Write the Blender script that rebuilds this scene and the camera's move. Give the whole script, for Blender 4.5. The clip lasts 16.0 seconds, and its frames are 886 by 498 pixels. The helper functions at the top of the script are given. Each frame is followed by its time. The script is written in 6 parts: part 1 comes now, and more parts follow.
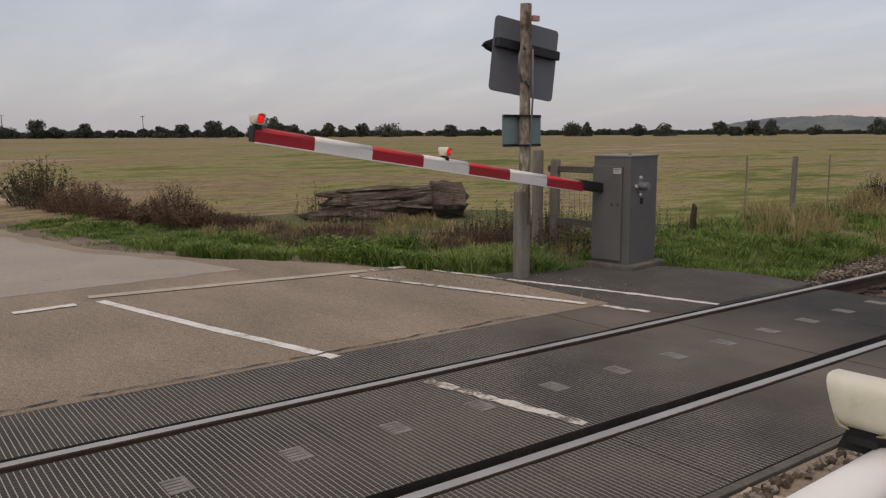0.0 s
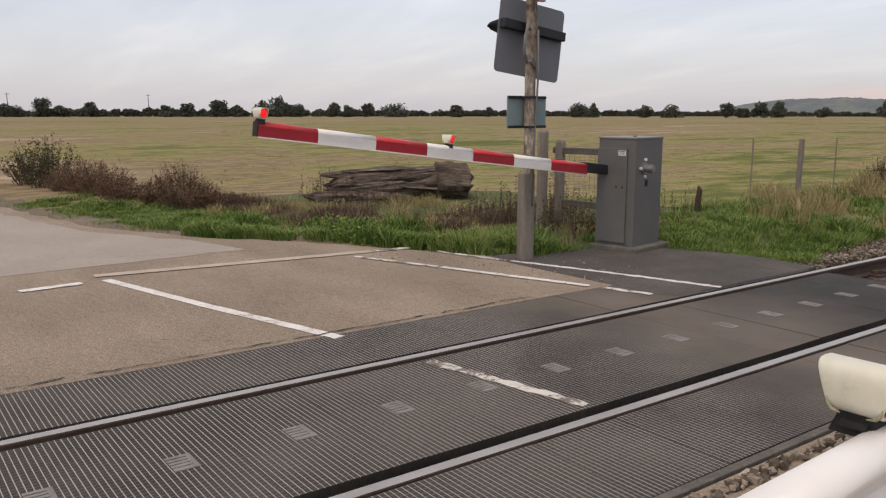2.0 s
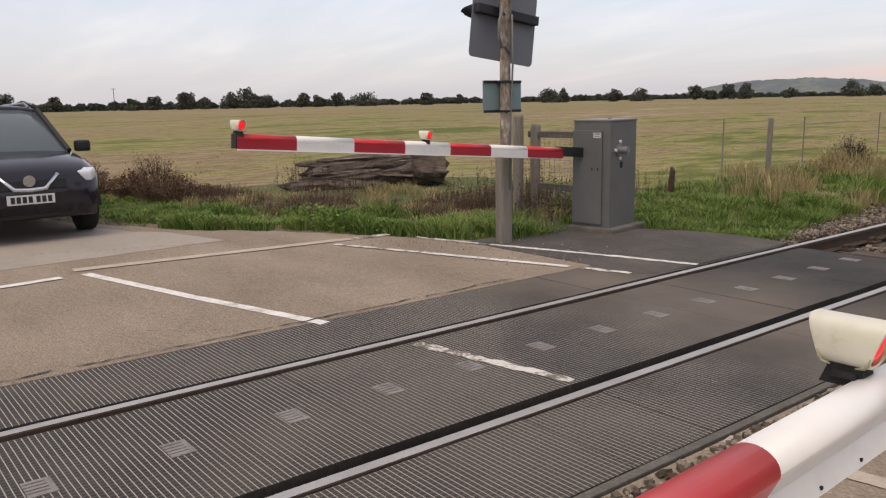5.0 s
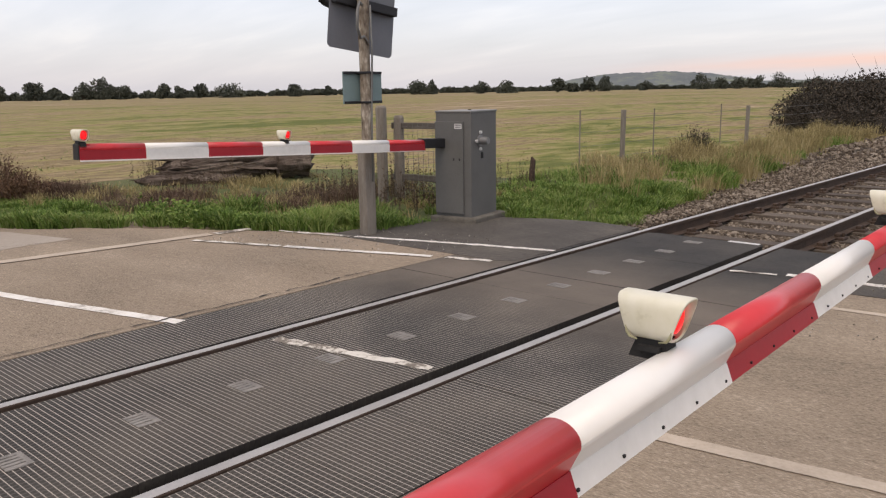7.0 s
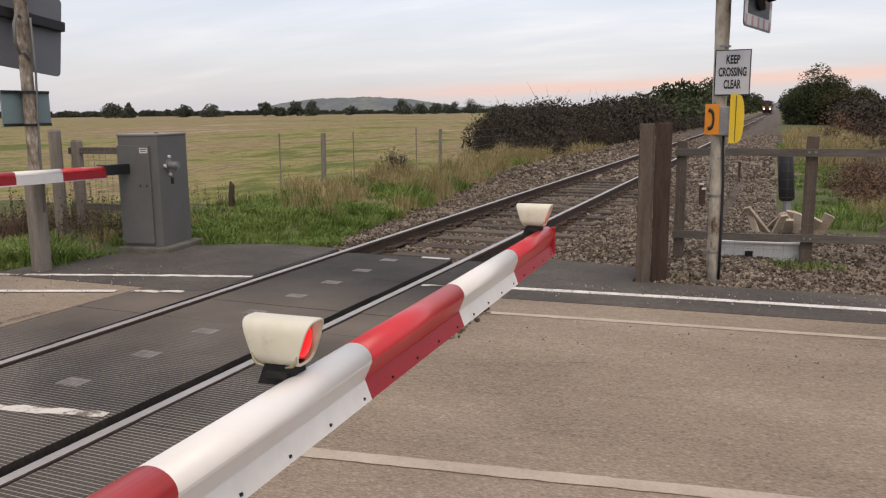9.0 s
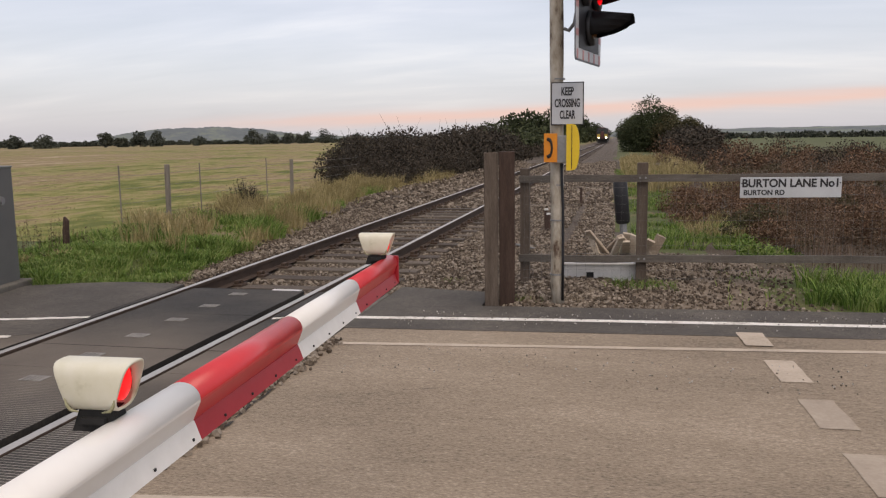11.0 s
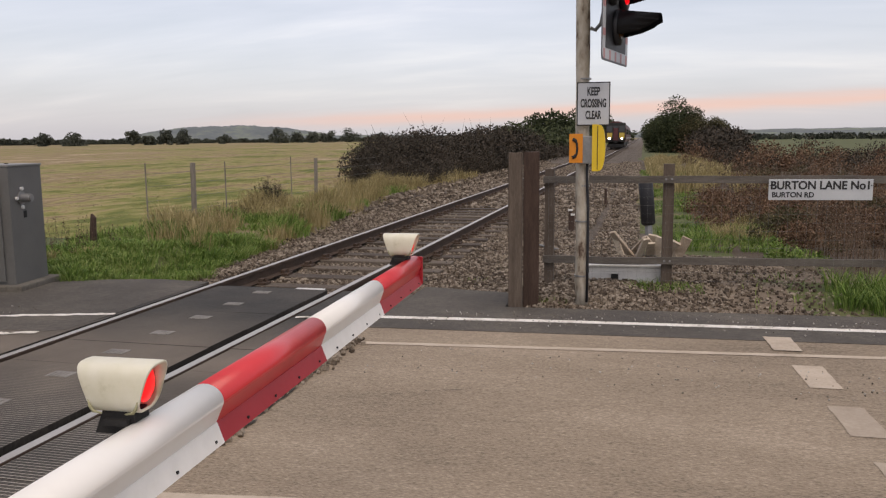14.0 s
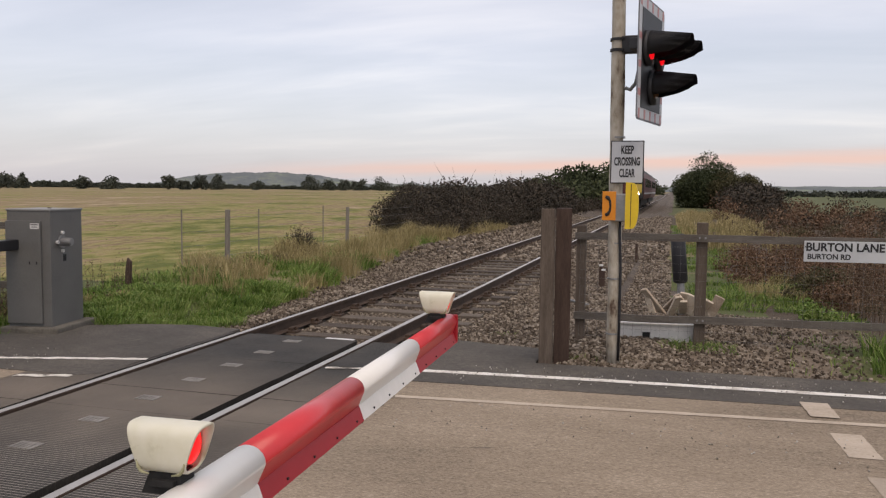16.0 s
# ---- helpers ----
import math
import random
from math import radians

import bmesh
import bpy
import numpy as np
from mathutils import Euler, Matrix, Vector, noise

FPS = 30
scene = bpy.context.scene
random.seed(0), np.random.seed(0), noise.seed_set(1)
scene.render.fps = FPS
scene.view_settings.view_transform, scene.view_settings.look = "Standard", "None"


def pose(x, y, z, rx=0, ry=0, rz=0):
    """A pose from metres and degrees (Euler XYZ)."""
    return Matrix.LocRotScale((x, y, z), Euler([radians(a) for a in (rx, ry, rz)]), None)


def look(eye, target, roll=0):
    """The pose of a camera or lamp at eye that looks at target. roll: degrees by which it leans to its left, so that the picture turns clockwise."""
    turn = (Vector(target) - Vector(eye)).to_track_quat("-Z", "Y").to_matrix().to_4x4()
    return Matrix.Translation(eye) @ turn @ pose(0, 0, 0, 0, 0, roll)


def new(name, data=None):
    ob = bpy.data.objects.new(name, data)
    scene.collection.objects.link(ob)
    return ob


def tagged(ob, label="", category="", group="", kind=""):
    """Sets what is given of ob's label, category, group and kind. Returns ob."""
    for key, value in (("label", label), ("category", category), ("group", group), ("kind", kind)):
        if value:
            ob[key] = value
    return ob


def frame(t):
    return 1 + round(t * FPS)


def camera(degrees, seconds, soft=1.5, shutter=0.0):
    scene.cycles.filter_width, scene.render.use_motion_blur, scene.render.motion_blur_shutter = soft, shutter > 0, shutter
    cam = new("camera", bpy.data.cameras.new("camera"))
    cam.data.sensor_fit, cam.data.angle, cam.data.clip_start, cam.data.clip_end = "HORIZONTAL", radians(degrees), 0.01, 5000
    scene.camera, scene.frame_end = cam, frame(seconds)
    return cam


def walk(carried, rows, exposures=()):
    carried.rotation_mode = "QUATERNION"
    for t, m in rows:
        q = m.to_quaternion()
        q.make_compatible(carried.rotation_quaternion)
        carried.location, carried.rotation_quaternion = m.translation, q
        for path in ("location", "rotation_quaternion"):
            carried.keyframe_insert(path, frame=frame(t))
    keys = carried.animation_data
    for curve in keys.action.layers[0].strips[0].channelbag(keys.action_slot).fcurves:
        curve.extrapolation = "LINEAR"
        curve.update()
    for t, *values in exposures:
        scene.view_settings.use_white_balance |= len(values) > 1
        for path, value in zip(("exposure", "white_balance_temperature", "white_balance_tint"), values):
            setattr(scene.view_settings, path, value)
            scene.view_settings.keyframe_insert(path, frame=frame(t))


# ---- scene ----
cam = camera(57.4, 16.0, soft=1.25)
PATH = [
    (0, (3.591, -3.211, 1.609), (2.004, -2.028, 1.325), -0.2),
    (0.5, (3.614, -3.201, 1.61), (2.018, -2.049, 1.257), -0.2),
    (1, (3.606, -3.211, 1.609), (1.997, -2.081, 1.243), 0.0),
    (1.5, (3.613, -3.21, 1.606), (2.005, -2.077, 1.242), -0.2),
    (2, (3.613, -3.213, 1.616), (2.024, -2.044, 1.285), 0.1),
    (2.5, (3.614, -3.214, 1.613), (2.019, -2.047, 1.307), 0.1),
    (3, (3.618, -3.209, 1.61), (2.015, -2.057, 1.286), -0.1),
    (3.2, (3.585, -3.202, 1.602), (1.986, -2.049, 1.267), 0.1),
    (5.3, (3.63, -3.314, 1.593), (2.108, -2.071, 1.217), -1.4),
    (5.5, (3.623, -3.286, 1.582), (2.147, -1.996, 1.185), -0.5),
    (6, (3.647, -3.261, 1.577), (2.25, -1.89, 1.168), 0.7),
    (6.5, (3.673, -3.252, 1.58), (2.32, -1.836, 1.177), 0.3),
    (7, (3.696, -3.236, 1.588), (2.365, -1.794, 1.203), -0.9),
    (7.5, (3.702, -3.268, 1.587), (2.343, -1.852, 1.205), -0.7),
    (8, (3.698, -3.263, 1.587), (2.31, -1.878, 1.194), -1.1),
    (8.5, (3.731, -3.229, 1.585), (2.508, -1.694, 1.2), -1.1),
    (9, (3.805, -3.075, 1.569), (3.051, -1.253, 1.233), -0.5),
    (9.5, (3.856, -3.063, 1.572), (3.389, -1.139, 1.291), -0.7),
    (9.7, (3.869, -3.085, 1.585), (3.431, -1.151, 1.323), -0.7),
    (11.8, (3.846, -3.055, 1.566), (3.426, -1.119, 1.293), -0.8),
    (12, (3.838, -3.053, 1.566), (3.405, -1.119, 1.296), -0.5),
    (12.5, (3.847, -3.054, 1.572), (3.395, -1.123, 1.314), -0.4),
    (13, (3.853, -3.058, 1.572), (3.398, -1.126, 1.322), -1.1),
    (13.5, (3.848, -3.053, 1.568), (3.395, -1.122, 1.311), -1.0),
    (14, (3.85, -3.044, 1.575), (3.374, -1.12, 1.305), -0.5),
    (14.5, (3.838, -3.043, 1.571), (3.326, -1.129, 1.299), -1.0),
    (15, (3.841, -3.055, 1.575), (3.321, -1.141, 1.315), -1.3),
    (15.5, (3.812, -3.064, 1.578), (3.281, -1.149, 1.351), -0.5),
    (16, (3.821, -3.069, 1.614), (3.275, -1.151, 1.466), 0.7),
]
walk(cam, [(t, look(eye, target, roll)) for t, eye, target, roll in PATH],
     [(0.0, -0.42, 6900, 14), (0.3, -0.22, 6900, 14), (0.8, 0.02, 6900, 14), (3.2, 0.0, 6900, 14), (5.5, 0.22, 6900, 14), (6.2, 0.34, 6900, 14), (7.0, 0.22, 6900, 14), (8.5, 0.2, 6900, 14), (9.5, 0.06, 6900, 14), (12.0, 0.04, 6900, 14), (16.0, 0.04, 6900, 14)])

# ---- world and light ----
# Axes: y runs along the railway, x across it, rail tops at z = 0.
SUN_ELEV, SUN_AZ = 58.0, 155.0
sky_world = bpy.data.worlds.new("sky_world")
scene.world = sky_world
sky_world.use_nodes = True


def build_sky():
    nt = sky_world.node_tree
    nt.nodes.clear()
    N, L = nt.nodes.new, nt.links.new
    co = N("ShaderNodeTexCoord")
    sep = N("ShaderNodeSeparateXYZ")
    L(co.outputs["Generated"], sep.inputs[0])

    def math_node(op, a, b=None, clamp=False):
        n = N("ShaderNodeMath")
        n.operation, n.use_clamp = op, clamp
        for i, v in enumerate((a, b)):
            if v is None:
                continue
            if isinstance(v, (int, float)):
                n.inputs[i].default_value = v
            else:
                L(v, n.inputs[i])
        return n.outputs[0]

    def mix(fac, a, b):
        n = N("ShaderNodeMix")
        n.data_type = "RGBA"
        for sock, v in ((n.inputs[0], fac), (n.inputs[6], a), (n.inputs[7], b)):
            if isinstance(v, (int, float, tuple)):
                sock.default_value = v
            else:
                L(v, sock)
        return n.outputs[2]

    x, y, z = sep.outputs[0], sep.outputs[1], sep.outputs[2]
    sky = N("ShaderNodeTexSky")
    sky.sky_type, sky.sun_disc = "NISHITA", False
    sky.sun_elevation, sky.sun_rotation = radians(SUN_ELEV), radians(SUN_AZ)
    # clouds: long flat streaks, seen on a plane overhead
    zz = math_node("ADD", math_node("MAXIMUM", z, 0.0), 0.16)
    flat = N("ShaderNodeCombineXYZ")
    L(math_node("DIVIDE", x, zz), flat.inputs[0])
    L(math_node("DIVIDE", y, zz), flat.inputs[1])
    mp = N("ShaderNodeMapping")
    L(flat.outputs[0], mp.inputs[0])
    mp.inputs["Rotation"].default_value = (0, 0, radians(-28))
    mp.inputs["Scale"].default_value = (0.55, 1.5, 1)
    n1, n2 = N("ShaderNodeTexNoise"), N("ShaderNodeTexNoise")
    for n, sc, de in ((n1, 0.9, 5), (n2, 2.4, 6)):
        L(mp.outputs[0], n.inputs["Vector"])
        n.inputs["Scale"].default_value, n.inputs["Detail"].default_value, n.inputs["Roughness"].default_value = sc, de, 0.5
        n.inputs["Distortion"].default_value = 0.5
    cl = math_node("ADD", math_node("MULTIPLY", n1.outputs[0], 0.72), math_node("MULTIPLY", n2.outputs[0], 0.28))
    ramp = N("ShaderNodeValToRGB")
    L(cl, ramp.inputs[0])
    e = ramp.color_ramp.elements
    e[0].position, e[0].color = 0.34, (0.51, 0.53, 0.59, 1)
    e[1].position, e[1].color = 0.68, (0.77, 0.76, 0.785, 1)
    mid = e.new(0.52)
    mid.color = (0.61, 0.62, 0.68, 1)
    base = mix(0.06, ramp.outputs[0], sky.outputs[0])
    # a paler, greyer haze towards the horizon
    low = math_node("SUBTRACT", 1.0, math_node("MULTIPLY", math_node("MAXIMUM", z, 0.0), 5.5), True)
    base = mix(math_node("MULTIPLY", math_node("POWER", low, 2.0), 0.75), base, (0.585, 0.585, 0.645, 1))
    # the pink gap under the cloud towards the far end of the line
    centre = math_node("ADD", math_node("MULTIPLY", x, 0.03), 0.034)
    off = math_node("DIVIDE", math_node("SUBTRACT", z, centre), 0.0075)
    wob = math_node("MULTIPLY", math_node("SUBTRACT", n2.outputs[0], 0.5), 1.6)
    off = math_node("ADD", off, wob)
    band = math_node("POWER", 2.718, math_node("MULTIPLY", math_node("MULTIPLY", off, off), -0.9))
    side = math_node("MULTIPLY", math_node("SUBTRACT", y, 0.84), 8.0, True)
    pink = math_node("MULTIPLY", math_node("MULTIPLY", band, side), 0.72, True)
    base = mix(pink, base, (0.95, 0.65, 0.55, 1))
    bg = N("ShaderNodeBackground")
    L(base, bg.inputs[0])
    bg.inputs[1].default_value = 0.9
    out = N("ShaderNodeOutputWorld")
    L(bg.outputs[0], out.inputs[0])


build_sky()
sun = new("sun", bpy.data.lights.new("sun", "SUN"))
sun.data.energy, sun.data.angle, sun.data.color = 1.45, radians(40), (1.0, 0.86, 0.70)
sun.matrix_world = look((0, 0, 30), (-0.22 * 12, 0.48 * 12, 30 - 0.85 * 12))


# ---- materials ----
def material(name, stops, scale=6.0, fine=40.0, rough=0.8, bump=0.3, metal=0.0, spec=0.4, coord="Object", stretch=(1, 1, 1), per="", spread=0.25, bump_scale=None, speck=0.0, span=(0.32, 0.68), distance=0.01):
    """A surface whose colour runs over the stops by noise at two scales, with fine relief."""
    m = bpy.data.materials.new(name)
    m.use_nodes = True
    nt = m.node_tree
    N, L = nt.nodes.new, nt.links.new
    b = nt.nodes["Principled BSDF"]
    co, mp = N("ShaderNodeTexCoord"), N("ShaderNodeMapping")
    if coord == "World":
        geo = N("ShaderNodeNewGeometry")
        L(geo.outputs["Position"], mp.inputs[0])
    else:
        L(co.outputs[coord], mp.inputs[0])
    mp.inputs["Scale"].default_value = stretch
    n1, n2 = N("ShaderNodeTexNoise"), N("ShaderNodeTexNoise")
    for n, sc in ((n1, scale), (n2, fine)):
        L(mp.outputs[0], n.inputs["Vector"])
        n.inputs["Scale"].default_value, n.inputs["Detail"].default_value = sc, 5
        n.inputs["Roughness"].default_value = 0.6
    mixv = N("ShaderNodeMath")
    mixv.operation = "MULTIPLY_ADD"
    L(n1.outputs[0], mixv.inputs[0])
    mixv.inputs[1].default_value = 0.62
    m2 = N("ShaderNodeMath")
    m2.operation = "MULTIPLY"
    L(n2.outputs[0], m2.inputs[0])
    m2.inputs[1].default_value = 0.38
    L(m2.outputs[0], mixv.inputs[2])
    val = mixv.outputs[0]
    if per:
        src = N("ShaderNodeObjectInfo").outputs["Random"] if per == "object" else N("ShaderNodeNewGeometry").outputs["Random Per Island"]
        a = N("ShaderNodeMath")
        a.operation = "MULTIPLY_ADD"
        L(src, a.inputs[0])
        a.inputs[1].default_value = spread
        a2 = N("ShaderNodeMath")
        a2.operation = "SUBTRACT"
        L(val, a2.inputs[0])
        a2.inputs[1].default_value = spread / 2
        L(a2.outputs[0], a.inputs[2])
        val = a.outputs[0]
    if speck:
        n3 = N("ShaderNodeTexNoise")
        L(mp.outputs[0], n3.inputs["Vector"])
        n3.inputs["Scale"].default_value, n3.inputs["Detail"].default_value = 90.0, 3
        n3.inputs["Roughness"].default_value = 0.75
        a3 = N("ShaderNodeMath")
        a3.operation = "MULTIPLY_ADD"
        L(n3.outputs[0], a3.inputs[0])
        a3.inputs[1].default_value = speck
        a4 = N("ShaderNodeMath")
        a4.operation = "SUBTRACT"
        L(val, a4.inputs[0])
        a4.inputs[1].default_value = speck / 2
        L(a4.outputs[0], a3.inputs[2])
        val = a3.outputs[0]
    ramp = N("ShaderNodeValToRGB")
    L(val, ramp.inputs[0])
    els = ramp.color_ramp.elements
    lo, hi = span
    els[0].position, els[0].color = lo, (*stops[0], 1)
    els[1].position, els[1].color = hi, (*stops[-1], 1)
    for i, c in enumerate(stops[1:-1], 1):
        els.new(lo + (hi - lo) * i / (len(stops) - 1)).color = (*c, 1)
    L(ramp.outputs[0], b.inputs["Base Color"])
    b.inputs["Roughness"].default_value, b.inputs["Metallic"].default_value = rough, metal
    b.inputs["Specular IOR Level"].default_value = spec
    if bump:
        bp = N("ShaderNodeBump")
        bp.inputs["Strength"].default_value, bp.inputs["Distance"].default_value = bump, distance
        src = n2
        if bump_scale:
            src = N("ShaderNodeTexNoise")
            L(mp.outputs[0], src.inputs["Vector"])
            src.inputs["Scale"].default_value, src.inputs["Detail"].default_value = bump_scale, 4
        L(src.outputs[0], bp.inputs["Height"])
        L(bp.outputs[0], b.inputs["Normal"])
    return m


def glow(name, colour, strength, base=None):
    m = bpy.data.materials.new(name)
    m.use_nodes = True
    b = m.node_tree.nodes["Principled BSDF"]
    b.inputs["Base Color"].default_value = (*(base or colour), 1)
    b.inputs["Emission Color"].default_value = (*colour, 1)
    b.inputs["Emission Strength"].default_value = strength
    b.inputs["Roughness"].default_value = 0.25
    return m


def rubber_material():
    """Black crossing rubber with a grid of small raised studs and pale dust between them."""
    m = material("stud_rubber", [(0.017, 0.015, 0.013), (0.034, 0.030, 0.025), (0.068, 0.058, 0.046)], 1.3, 30, 0.75, 0.0, coord="World", spec=0.35)
    nt = m.node_tree
    N, L = nt.nodes.new, nt.links.new
    b = nt.nodes["Principled BSDF"]
    old = b.inputs["Base Color"].links[0].from_socket
    geo, sep = N("ShaderNodeNewGeometry"), N("ShaderNodeSeparateXYZ")
    L(geo.outputs["Position"], sep.inputs[0])

    def mth(op, a, c=None, clamp=False):
        n = N("ShaderNodeMath")
        n.operation, n.use_clamp = op, clamp
        for i, v in enumerate((a, c)):
            if v is None:
                continue
            if isinstance(v, (int, float)):
                n.inputs[i].default_value = v
            else:
                L(v, n.inputs[i])
        return n.outputs[0]

    def groove(axis, pitch, width):
        f = mth("FRACT", mth("DIVIDE", mth("ADD", axis, 50.0), pitch))
        d = mth("ABSOLUTE", mth("SUBTRACT", f, 0.5))
        return mth("MULTIPLY", mth("SUBTRACT", d, 0.5 - width), 1 / width * 2.0, True)

    gy = groove(sep.outputs[1], 0.0605 / 2, 0.115)
    gx = groove(sep.outputs[0], 0.034, 0.17)
    g = mth("MAXIMUM", gy, mth("MULTIPLY", gx, 0.13))
    worn = N("ShaderNodeTexNoise")
    L(geo.outputs["Position"], worn.inputs["Vector"])
    worn.inputs["Scale"].default_value, worn.inputs["Detail"].default_value = 1.1, 4
    # dust has gone from the grooves where the traffic of the lane runs
    wear = mth("MULTIPLY", mth("SUBTRACT", mth("ADD", worn.outputs[0], mth("MULTIPLY", mth("SUBTRACT", 1.0, sep.outputs[1]), 0.2)), 0.28), 2.4, True)
    nsep = N("ShaderNodeSeparateXYZ")
    L(geo.outputs["True Normal"], nsep.inputs[0])
    up = mth("MULTIPLY", mth("SUBTRACT", nsep.outputs[2], 0.7), 5.0, True)
    dust = mth("MULTIPLY", mth("MULTIPLY", mth("MULTIPLY", g, wear), up), 0.8)
    mx = N("ShaderNodeMix")
    mx.data_type = "RGBA"
    L(dust, mx.inputs[0])
    L(old, mx.inputs[6])
    mx.inputs[7].default_value = (0.50, 0.45, 0.385, 1)
    # thin film of road dirt near the wheel tracks
    mx2 = N("ShaderNodeMix")
    mx2.data_type = "RGBA"
    film = N("ShaderNodeTexNoise")
    L(geo.outputs["Position"], film.inputs["Vector"])
    film.inputs["Scale"].default_value, film.inputs["Detail"].default_value = 0.55, 5
    L(mth("MULTIPLY", mth("MULTIPLY", mth("SUBTRACT", film.outputs[0], 0.44), 3.4, True), mth("MULTIPLY", up, 0.42)), mx2.inputs[0])
    L(mx.outputs[2], mx2.inputs[6])
    mx2.inputs[7].default_value = (0.165, 0.138, 0.108, 1)
    # brown dust tracked over the deck by the traffic of one lane
    mx3 = N("ShaderNodeMix")
    mx3.data_type = "RGBA"
    lane = mth("SUBTRACT", 1.0, mth("DIVIDE", mth("ABSOLUTE", mth("SUBTRACT", sep.outputs[1], 2.05)), 1.45), True)
    L(mth("MULTIPLY", mth("MULTIPLY", lane, mth("ADD", worn.outputs[0], 0.25)), mth("MULTIPLY", up, 0.85)), mx3.inputs[0])
    L(mx2.outputs[2], mx3.inputs[6])
    mx3.inputs[7].default_value = (0.20, 0.162, 0.125, 1)
    L(mx3.outputs[2], b.inputs["Base Color"])
    bp = N("ShaderNodeBump")
    bp.inputs["Strength"].default_value, bp.inputs["Distance"].default_value, bp.invert = 0.7, 0.004, True
    L(g, bp.inputs["Height"])
    L(bp.outputs[0], b.inputs["Normal"])
    return m


